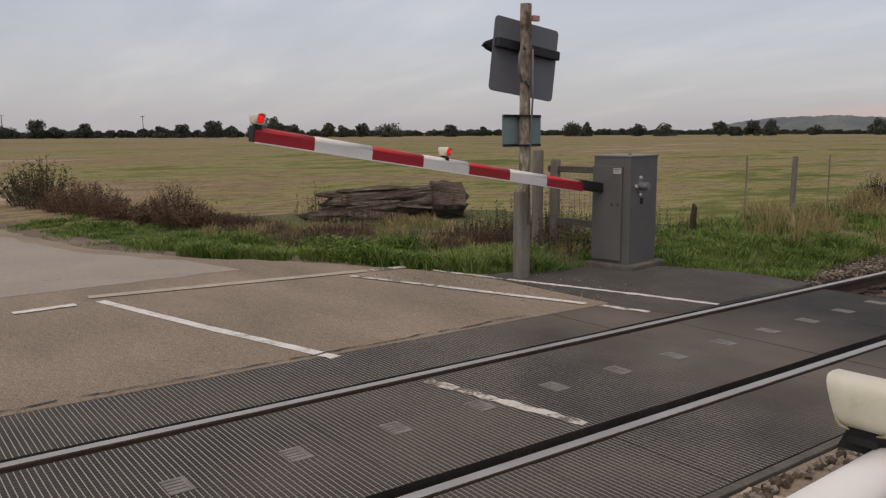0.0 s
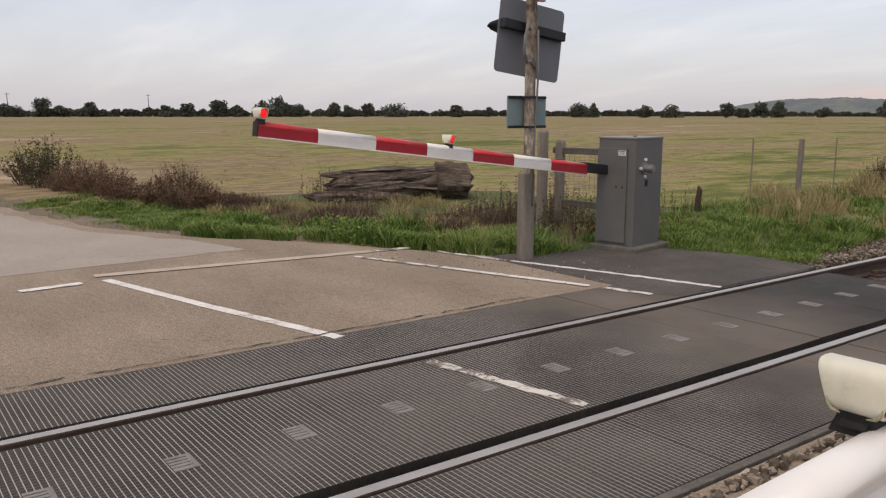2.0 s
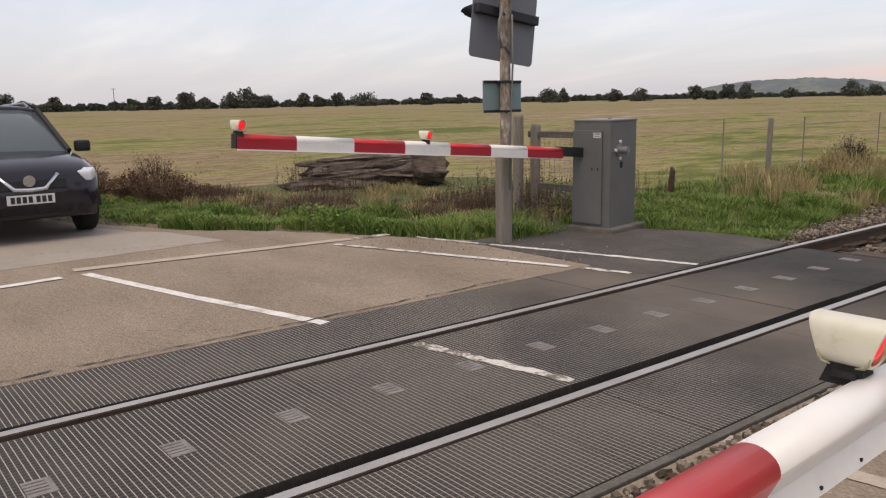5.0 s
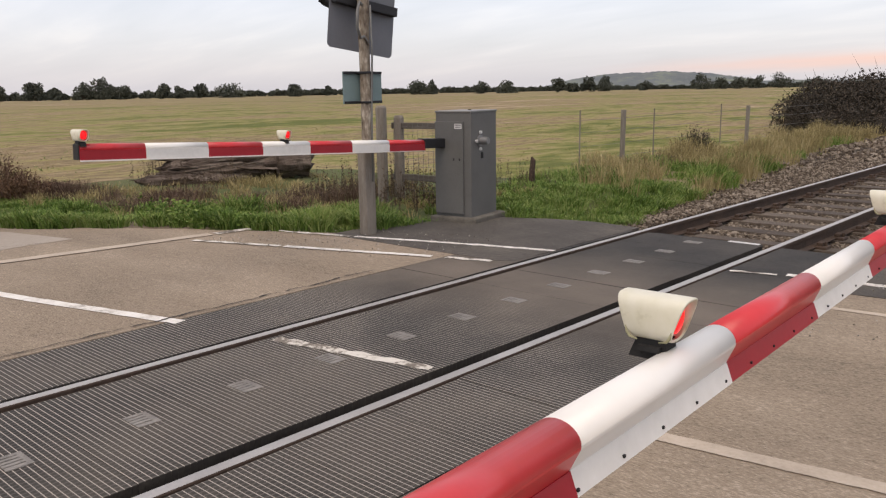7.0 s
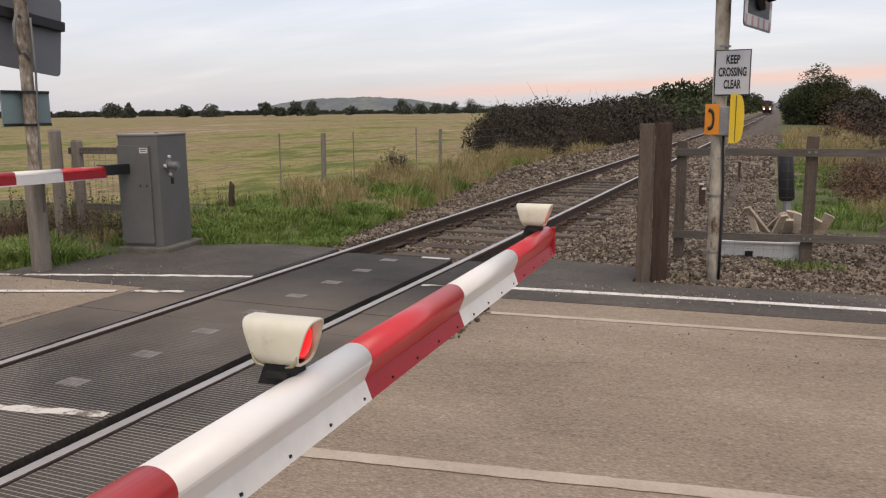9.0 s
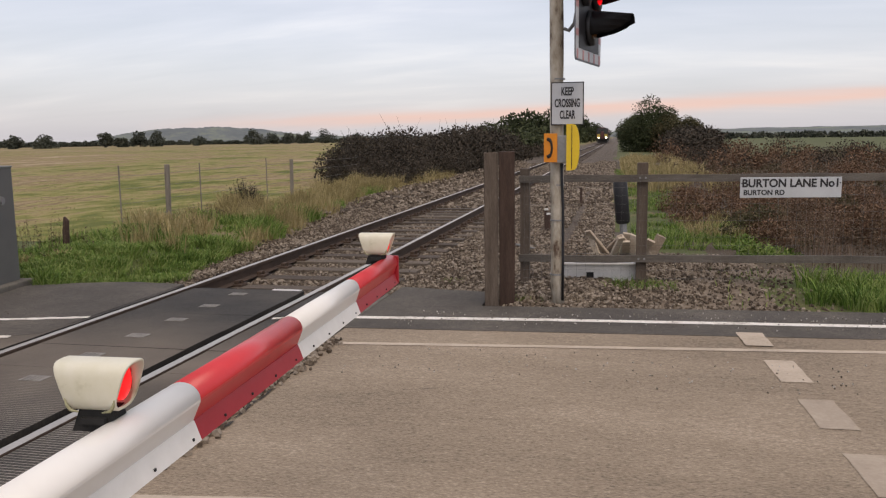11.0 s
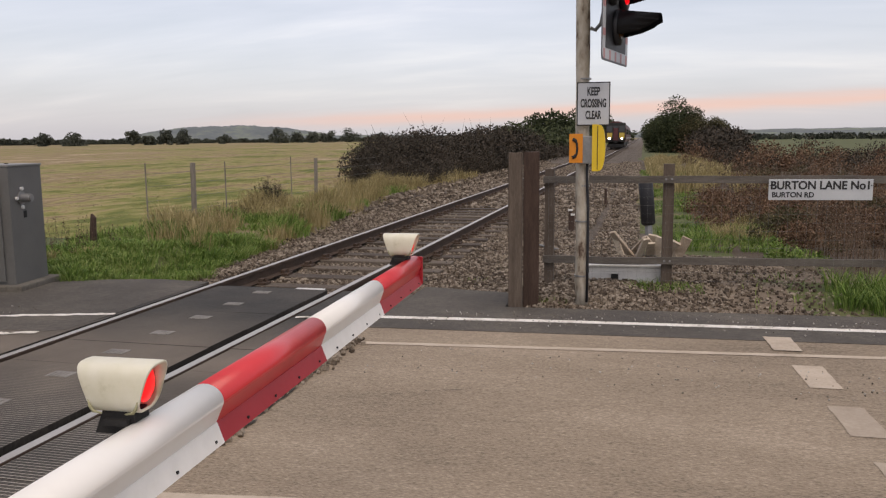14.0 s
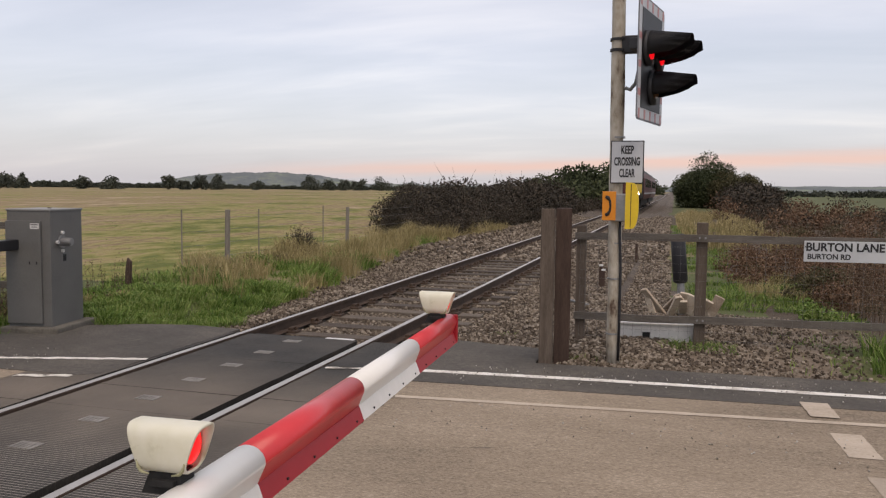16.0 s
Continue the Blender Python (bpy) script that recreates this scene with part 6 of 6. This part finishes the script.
tree("tree", 7.4, 90, 4.7, 4.0, 90, "round dark tree standing alone beside the railway", M["leaf_tree"], 0.10, 42000, trunk=False, lobes=46)
tree("tree", 9.8, 88, 3.7, 3.4, 91, "low spreading bush beside the railway", M["leaf_olive"], 0.10, 24000, trunk=False, category="bush", lobes=20)
tree("tree", 12.0, 90, 2.5, 2.9, 92, "low spreading bush beside the railway", M["leaf_dark"], 0.10, 18000, trunk=False, category="bush", lobes=20)


# ---- distance ----
def far_hedge(name, pts, h, n, leaf, seed, label, mat):
    r = random.Random(seed)
    blobs = []
    for (x0, y0), (x1, y1) in zip(pts, pts[1:]):
        L = math.hypot(x1 - x0, y1 - y0)
        k = int(L / 2.0)
        for i in range(k):
            u = (i + r.random()) / k
            rad = h * r.uniform(0.4, 0.75)
            blobs.append((x0 + (x1 - x0) * u, y0 + (y1 - y0) * u, r.uniform(0.2, 0.6) * h, rad))
    V, F = crown_mesh(r, blobs, leaf, n)
    return tagged(data_object(name, V, F, mat), label, "hedge", kind="stuff")


far_hedge("far_hedge", [(-330, -160), (-340, 60), (-330, 240), (-300, 420), (-230, 520)], 3.0, 100000, 0.55, 71, "low dark hedge along the far edge of the field", M["leaf_far_hazed"])
far_hedge("far_hedge", [(-230, 520), (-120, 560), (-20, 600)], 3.4, 22000, 0.7, 72, "dark hedge and trees beyond the field", M["leaf_far_hazed"])
far_hedge("far_hedge", [(40, 420), (160, 420), (330, 400), (520, 340)], 3.0, 16000, 0.9, 73, "low hedge beyond the green fields", M["leaf_far_hazed"])
# trees on the far field edge: bearing from the crossing, height, half width
r_far = random.Random(77)
FAR_TREES = ((84.0, 5, 5), (81.5, 4.6, 5), (79.9, 7.6, 5), (78.6, 5, 4), (76.9, 6, 3), (72.3, 5.4, 3), (71.0, 5.8, 3.2), (68.9, 7.4, 4.4), (67.8, 5, 2.5), (66.2, 7.6, 4.6), (65.0, 9, 4.4), (64.1, 7, 5),
             (61.3, 6.4, 3.2), (60.2, 6, 3), (59.0, 6.5, 3.4), (57.0, 4.8, 7), (52.7, 5.6, 3.4), (50.5, 4.4, 2), (44.3, 5.6, 5), (43.3, 6.4, 3), (40.0, 4.8, 4), (38.1, 4.6, 5))
NEAR_LINE_TREES = ((34.6, 6.6, 3.4), (33.6, 4.4, 3), (32.5, 6.2, 3.4), (31.5, 6.6, 3.6), (28.8, 4.2, 3), (25.2, 7, 4.2), (24.0, 4.6, 4), (22.9, 5.2, 3), (21.8, 5.8, 4), (20.3, 5.6, 5), (18.4, 5.6, 5))
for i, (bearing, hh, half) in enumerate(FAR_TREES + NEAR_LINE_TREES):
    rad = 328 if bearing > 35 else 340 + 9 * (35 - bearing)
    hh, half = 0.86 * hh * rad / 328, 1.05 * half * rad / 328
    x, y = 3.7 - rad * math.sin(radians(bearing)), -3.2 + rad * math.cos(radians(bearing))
    tree("far_tree", x, y, hh, half, 200 + i, "round dark tree on the far field edge", M["leaf_far_hazed"], 0.42, 1500, trunk=False, group="far trees", lobes=16)
for bearing in (81.6, 73.4):
    x, y = 3.7 - 345 * math.sin(radians(bearing)), -3.2 + 345 * math.cos(radians(bearing))
    t = thing("utility_pole", pose(x, y, 0), "thin wooden utility pole beyond the far hedge", "utility pole", "far poles")
    part("pole", tube([(0, 0, -0.3), (0, 0, 8.8)], [0.16, 0.11], 8), M["bark"], t)
    part("crossarm", box(0, 0, 8.4, 0.12, 1.8, 0.14, 0.01), M["bark"], t)


def hill(name, cx, cy, rx, ry, h, mat, seed, label):
    V, F = [], []
    n, m = 150, 24
    for j in range(m + 1):
        for i in range(n + 1):
            u, v = -1 + 2 * i / n, -1 + 2 * j / m
            q = max(0.0, 1 - abs(u) ** 2.6) ** 1.3 * max(0.0, 1 - v * v)
            z = h * q * (1 + 0.12 * noise.noise(Vector((u * 5, v * 3, seed)))) + (h * 0.09 * noise.noise(Vector((u * 34, v * 9, seed))) if q > 0.4 else 0)
            V.append((cx + u * rx[0] + v * ry[0], cy + u * rx[1] + v * ry[1], z - 0.5))
    for j in range(m):
        for i in range(n):
            a = j * (n + 1) + i
            F.append((a, a + 1, a + n + 2, a + n + 1))
    ob = data_object(name, V, F, mat)
    ob.data.polygons.foreach_set("use_smooth", [True] * len(ob.data.polygons))
    return tagged(ob, label, "hill", kind="structure")


# the haze on these hills comes from their base colour alone
hill("backdrop_hill", -806, 1497, (215, 114), (-90, 160), 31, M["far_hill_hazed"], 3, "low wooded hill on the horizon in haze")
hill("backdrop_hill_low", -620, 1640, (520, 190), (-90, 160), 11, M["far_hill_hazed"], 5, "low wooded rise on the horizon")
hill("backdrop_ridge", 900, 2300, (1500, -200), (60, 300), 22, M["far_hill_hazed"], 6, "distant hazy ridge beyond the fields")


# ---- ballast stones ----
def stones(name, label, places, size, seed, mat):
    r = np.random.default_rng(seed)
    cube = np.array([(-1, -1, -1), (1, -1, -1), (1, 1, -1), (-1, 1, -1), (-1, -1, 1), (1, -1, 1), (1, 1, 1), (-1, 1, 1)], float)
    quads = np.array([(0, 3, 2, 1), (4, 5, 6, 7), (0, 1, 5, 4), (1, 2, 6, 5), (2, 3, 7, 6), (3, 0, 4, 7)])
    n = len(places)
    P = np.array(places)[:, :3]
    s = size * r.uniform(0.45, 1.25, n)[:, None, None]
    V = cube[None] * r.uniform(0.35, 0.75, (n, 8, 3)) * s
    a, b = r.uniform(0, 6.28, n), r.uniform(-0.9, 0.9, n)
    ca, sa, cb, sb = np.cos(a), np.sin(a), np.cos(b), np.sin(b)
    x, y, z = V[..., 0], V[..., 1], V[..., 2]
    y, z = y * cb[:, None] - z * sb[:, None], y * sb[:, None] + z * cb[:, None]
    x, y = x * ca[:, None] - y * sa[:, None], x * sa[:, None] + y * ca[:, None]
    V = np.stack([x, y, z], 2) + P[:, None, :]
    F = (quads[None] + (np.arange(n) * 8)[:, None, None]).reshape(-1, 4)
    return tagged(data_object(name, V.reshape(-1, 3).tolist(), F.tolist(), mat), label, "ballast", kind="stuff")


def ballast():
    r = random.Random(51)
    pts = []
    while len(pts) < 38000:
        x, y = r.uniform(-2.9, 3.8), 4.95 + 13 * r.random() ** 1.6
        if x < ballast_edge(y) - 0.25 * r.random() or (abs(abs(x) - 0.7525) < 0.09) or (x < -0.85 and y < 5.15) or (1.6 < x < 2.7 and y < 5.25):
            continue
        pts.append((x, y, ground_z(x, y) + (0.03 if abs(x) > 1.3 else r.uniform(-0.012, 0.012))))
    stones("ballast", "loose grey and brown ballast stones round the sleepers", pts, 0.029, 1, M["stone"])
    pts = [(x, y, ground_z(x, y) + 0.04) for x, y in ((r.uniform(-2.8, 3.7), r.uniform(17, 52)) for _ in range(20000)) if abs(abs(x) - 0.7525) > 0.1]
    stones("ballast", "ballast stones further along the line", pts, 0.06, 2, M["stone"])
    pts = []
    while len(pts) < 8000:
        x, y = r.uniform(2.6, 6.6), r.uniform(4.4, 8.6)
        if y > near_edge_y(x) + 0.06 and r.random() < 1.1 - (x - 2.6) / 3.2:
            pts.append((x, y, ground_z(x, y) + 0.012))
    stones("loose_gravel", "loose pale gravel and rubble behind the gate posts", pts, 0.021, 3, M["stone"])
    pts = []
    for _ in range(420):
        u = r.uniform(2.0, 8.0)
        pts.append((u, near_edge_y(u) - 0.32 + r.gauss(0, 0.10) - (0.25 if r.random() < 0.4 else 0), 0.008))
    for _ in range(380):
        x, y = r.uniform(-4.2, -1.7), r.uniform(1.7, 3.2)
        pts.append((x, y + 0.25 * (x + 3), 0.008))
    for _ in range(160):
        pts.append((r.uniform(2.0, 6.0), r.uniform(1.9, 2.7) + 0.1, 0.004))
    stones("road_grit", "small loose grit on the road margins", pts, 0.0068, 4, M["grit"])
    pts = []
    for _ in range(420):
        pts.append((1.66 + abs(r.gauss(0, 0.05)), r.uniform(-2.6, 2.9), 0.012))
    stones("loose_gravel", "broken stones in the gap beside the deck", pts, 0.026, 5, M["stone"])


ballast()


# ---- car ----
def wheel(parent, x, y, z, side):
    w = part("wheel", tube([(x, y - 0.11, z), (x, y - 0.09, z), (x, y + 0.09, z), (x, y + 0.11, z)], [0.31, 0.345, 0.345, 0.31], 24), M["tyre"], parent, "black tyre on an alloy wheel", True)
    bm = bmesh.new()
    for k in range(10):
        a = 2 * math.pi * k / 10
        add_box(bm, x + 0.13 * math.cos(a), y + side * 0.108, z + 0.13 * math.sin(a), 0.22, 0.02, 0.035, 0, Matrix.Rotation(-a, 4, "Y"))
    add_tube(bm, [(x, y + side * 0.10, z), (x, y + side * 0.115, z)], 0.06, 12)
    part("rim", bm, M["steel"], w)
    return w


def car():
    """A dark crossover; its nose points along local +x."""
    c = thing("car", pose(0, 0, 0), "dark crossover car with chrome grille waiting at the stop line", "car")
    # cross-sections along the length: x, half width at sill, at shoulder, shoulder height, top height, half width at top
    def loft(rows):
        bm = bmesh.new()
        rings = []
        for x, low, ws, wm, wt, zs, zt in rows:
            pts = [(-ws, low), (-wm, low + (zs - low) * 0.45), (-wm * 0.985, zs), (-wt, zt - 0.015), (-wt * 0.6, zt + 0.012), (0, zt + 0.02), (wt * 0.6, zt + 0.012), (wt, zt - 0.015), (wm * 0.985, zs), (wm, low + (zs - low) * 0.45), (ws, low)]
            rings.append([bm.verts.new((x, a, b)) for a, b in pts])
        for a, b in zip(rings, rings[1:]):
            for k in range(len(a)):
                bm.faces.new((a[k], a[(k + 1) % len(a)], b[(k + 1) % len(a)], b[k]))
        bm.faces.new(rings[0][::-1])
        bm.faces.new(rings[-1])
        bmesh.ops.recalc_face_normals(bm, faces=bm.faces[:])
        return bm
    rows = [(-2.18, 0.36, 0.70, 0.76, 0.70, 0.85, 0.98), (-2.0, 0.26, 0.82, 0.88, 0.80, 0.92, 1.05), (-1.2, 0.24, 0.86, 0.90, 0.82, 0.96, 1.06), (0.0, 0.24, 0.86, 0.90, 0.82, 0.96, 1.04), (0.9, 0.24, 0.86, 0.90, 0.80, 0.94, 1.04), (1.45, 0.25, 0.85, 0.90, 0.76, 0.88, 1.0), (1.85, 0.27, 0.82, 0.87, 0.70, 0.80, 0.94), (2.05, 0.28, 0.74, 0.80, 0.62, 0.72, 0.87), (2.16, 0.34, 0.62, 0.68, 0.52, 0.64, 0.78)]
    part("body", loft(rows), M["car_paint"], c, "dark metallic body", True)
    cab = [(-2.0, 1.02, 0.80, 0.80, 0.58, 1.20, 1.46), (-1.3, 1.02, 0.82, 0.82, 0.60, 1.26, 1.58), (-0.3, 1.02, 0.82, 0.82, 0.60, 1.26, 1.60), (0.25, 1.02, 0.82, 0.80, 0.58, 1.22, 1.56), (1.02, 1.0, 0.78, 0.76, 0.66, 1.02, 1.04)]
    part("cabin", loft(cab), M["windscreen"], c, "glazed cabin", True)
    rb = loft([(-1.95, 1.47, 0.56, 0.57, 0.52, 1.49, 1.50), (-1.2, 1.57, 0.60, 0.61, 0.55, 1.60, 1.61), (-0.2, 1.585, 0.60, 0.61, 0.55, 1.61, 1.625), (0.25, 1.545, 0.58, 0.59, 0.53, 1.57, 1.585)])
    part("roof", rb, M["car_paint"], c, "", True)
    for s in (-1, 1):
        part("pillar", tube([(1.0, s * 0.77, 1.03), (0.25, s * 0.60, 1.57)], 0.035, 8), M["car_black"], c)
        part("roof_bar", tube([(-1.7, s * 0.52, 1.58), (-1.5, s * 0.52, 1.64), (-0.1, s * 0.52, 1.66), (0.1, s * 0.52, 1.60)], 0.018, 8), M["steel"], c, "silver roof bar")
        part("door_mirror", box(0.82, s * 0.99, 1.08, 0.14, 0.20, 0.15, 0.04), M["car_black"], c)
        part("headlight", box(2.02, s * 0.64, 0.785, 0.20, 0.27, 0.13, 0.035, pose(0, 0, 0, 0, 12, -s * 32)), M["headlamp"], c, "clear wrap-round headlight")
        part("fog_lamp", tube([(2.02, s * 0.66, 0.45), (2.09, s * 0.64, 0.45)], 0.055, 12), M["headlamp"], c)
        for x in (-1.33, 1.33):
            wheel(c, x, s * 0.80, 0.345, s)
            part("wheel_arch", tube([(x + 0.40 * math.cos(a), s * 0.875, 0.345 + 0.40 * math.sin(a)) for a in (math.pi * i / 12 for i in range(13))], 0.05, 6), M["car_black"], c)
    part("grille", box(2.135, 0, 0.72, 0.06, 0.84, 0.17, 0.02, pose(0, 0, 0, 0, -8, 0)), M["car_black"], c, "dark grille")
    part("lower_bumper", box(2.09, 0, 0.40, 0.14, 1.36, 0.20, 0.05), M["car_black"], c, "black lower bumper")
    vb = bmesh.new()
    add_tube(vb, [(2.14, -0.33, 0.82), (2.18, -0.17, 0.655), (2.19, 0.0, 0.645), (2.18, 0.17, 0.655), (2.14, 0.33, 0.82)], [0.022, 0.028, 0.026, 0.028, 0.022], 8)
    part("grille_trim", vb, M["chrome"], c, "chrome V-shaped grille trim", True)
    part("badge", tube([(2.15, 0, 0.75), (2.185, 0, 0.75)], 0.068, 18), M["chrome"], c, "round chrome badge")
    p = part("number_plate", box(2.185, 0, 0.535, 0.02, 0.52, 0.112, 0.004), M["white_box"], c, "white number plate")
    for k in range(7):
        part("plate_bar", box(2.197, -0.20 + 0.064 * k + (0.02 if k > 3 else 0), 0.535, 0.004, 0.045, 0.075), M["sign_black"], p)
    return c


car_thing = car()


# ---- train ----
def train():
    """Two-car diesel unit; the cab front is at local y = 0 and looks along -y."""
    t = thing("train", pose(0, 0, 0), "maroon diesel train with a yellow-panelled cab and lit headlights", "train")
    for k in range(2):
        y0, y1 = 0.25 + k * 20.6, 20.2 + k * 20.6
        out = [(-1.32, 0.95), (-1.40, 1.5), (-1.40, 2.6), (-1.28, 3.2), (-0.9, 3.6), (-0.4, 3.76), (0.4, 3.76), (0.9, 3.6), (1.28, 3.2), (1.40, 2.6), (1.40, 1.5), (1.32, 0.95)]
        car_body = part("coach", prism(out, "y", y0, y1), M["train_body"], t, "maroon coach body")
        part("coach_roof", prism([(-1.30, 3.2), (-0.92, 3.61), (-0.4, 3.78), (0.4, 3.78), (0.92, 3.61), (1.30, 3.2), (0, 3.3)], "y", y0 + 0.05, y1 - 0.05), M["train_roof"], car_body)
        for s in (-1, 1):
            for i in range(7):
                part("window", box(s * 1.405, y0 + 2.4 + 2.5 * i, 2.35, 0.02, 1.7, 0.75, 0.0), M["glass"], car_body)
            part("stripe", box(s * 1.403, (y0 + y1) / 2, 1.45, 0.014, y1 - y0 - 0.4, 0.12), M["sign_white"], car_body, "pale stripe")
        part("underframe", box(0, (y0 + y1) / 2, 0.68, 2.2, y1 - y0 - 3, 0.5), M["train_dark"], car_body)
        for yy in (y0 + 3.0, y1 - 3.0):
            bg = part("bogie", box(0, yy, 0.55, 2.1, 3.0, 0.35, 0.03), M["train_dark"], t)
            for s in (-1, 1):
                for dy in (-1.1, 1.1):
                    part("wheel", tube([(s * 0.7, yy + dy, 0.42), (s * 0.82, yy + dy, 0.42)], 0.42, 18), M["train_dark"], bg)
    cab = part("cab_front", box(0, 0.16, 2.28, 2.66, 0.20, 2.6, 0.09), M["train_dark"], t, "dark cab front")
    for s in (-1, 0, 1):
        part("windscreen", box(s * 0.84, 0.052, 2.75, 0.72 if s else 0.62, 0.02, 0.80), M["glass"], cab)
    for s in (-1, 1):
        part("yellow_panel", box(s * 0.84, 0.045, 1.85, 0.72, 0.03, 0.70), M["train_yellow"], cab, "yellow warning panel")
        part("headlight", tube([(s * 0.86, 0.03, 1.42), (s * 0.86, 0.0, 1.42)], 0.15, 14), M["headlight"], cab, "lit headlight")
        part("buffer", tube([(s * 0.86, 0.1, 1.02), (s * 0.86, -0.35, 1.02)], 0.14, 12), M["train_dark"], cab)
    part("gangway", box(0, 0.0, 2.0, 0.62, 0.12, 1.7, 0.02), M["train_body"], cab, "dark gangway door")
    part("coupler", box(0, -0.2, 0.95, 0.4, 0.6, 0.35, 0.03), M["train_dark"], cab)
    part("plough", box(0, 0.1, 0.42, 2.3, 0.2, 0.45, 0.03), M["train_dark"], cab)
    return t


train_thing = train()


# ---- what moves ----
def motions():
    walk(far_arm, [(t, pose(*FAR_PIVOT, p, 0, 187.6)) for t, p in ((0.0, 8.1), (0.5, 7.72), (1.0, 7.4), (1.5, 7.15), (2.0, 6.75), (2.5, 6.4), (3.0, 6.03), (5.5, 4.15), (6.0, 3.7), (6.5, 3.2), (7.0, 2.9), (7.5, 2.65), (8.0, 2.23), (8.5, 1.85), (9.5, 1.2), (11.0, 0.5), (12.5, 0.0), (16.0, 0.0))])
    # the car rolls up to the stop line
    ang = 14.0
    ux, uy = math.cos(radians(ang)), math.sin(radians(ang))
    walk(car_thing, [(t, pose(-9.02 + ux * s, -1.25 + uy * s, 0.004, 0, 0, 0.5)) for t, s in ((0.0, -16.5), (1.0, -11.6), (2.0, -6.8), (3.0, -2.6), (3.2, -1.9), (4.0, -0.35), (4.8, -0.02), (5.3, 0.0), (16.0, 0.0))])
    walk(train_thing, [(t, pose(0, y, 0.0)) for t, y in ((0.0, 478.0), (4.0, 375.0), (9.0, 246.0), (9.5, 233.0), (12.0, 166.0), (13.0, 139.0), (14.5, 101.0), (16.0, 66.0))])


motions()
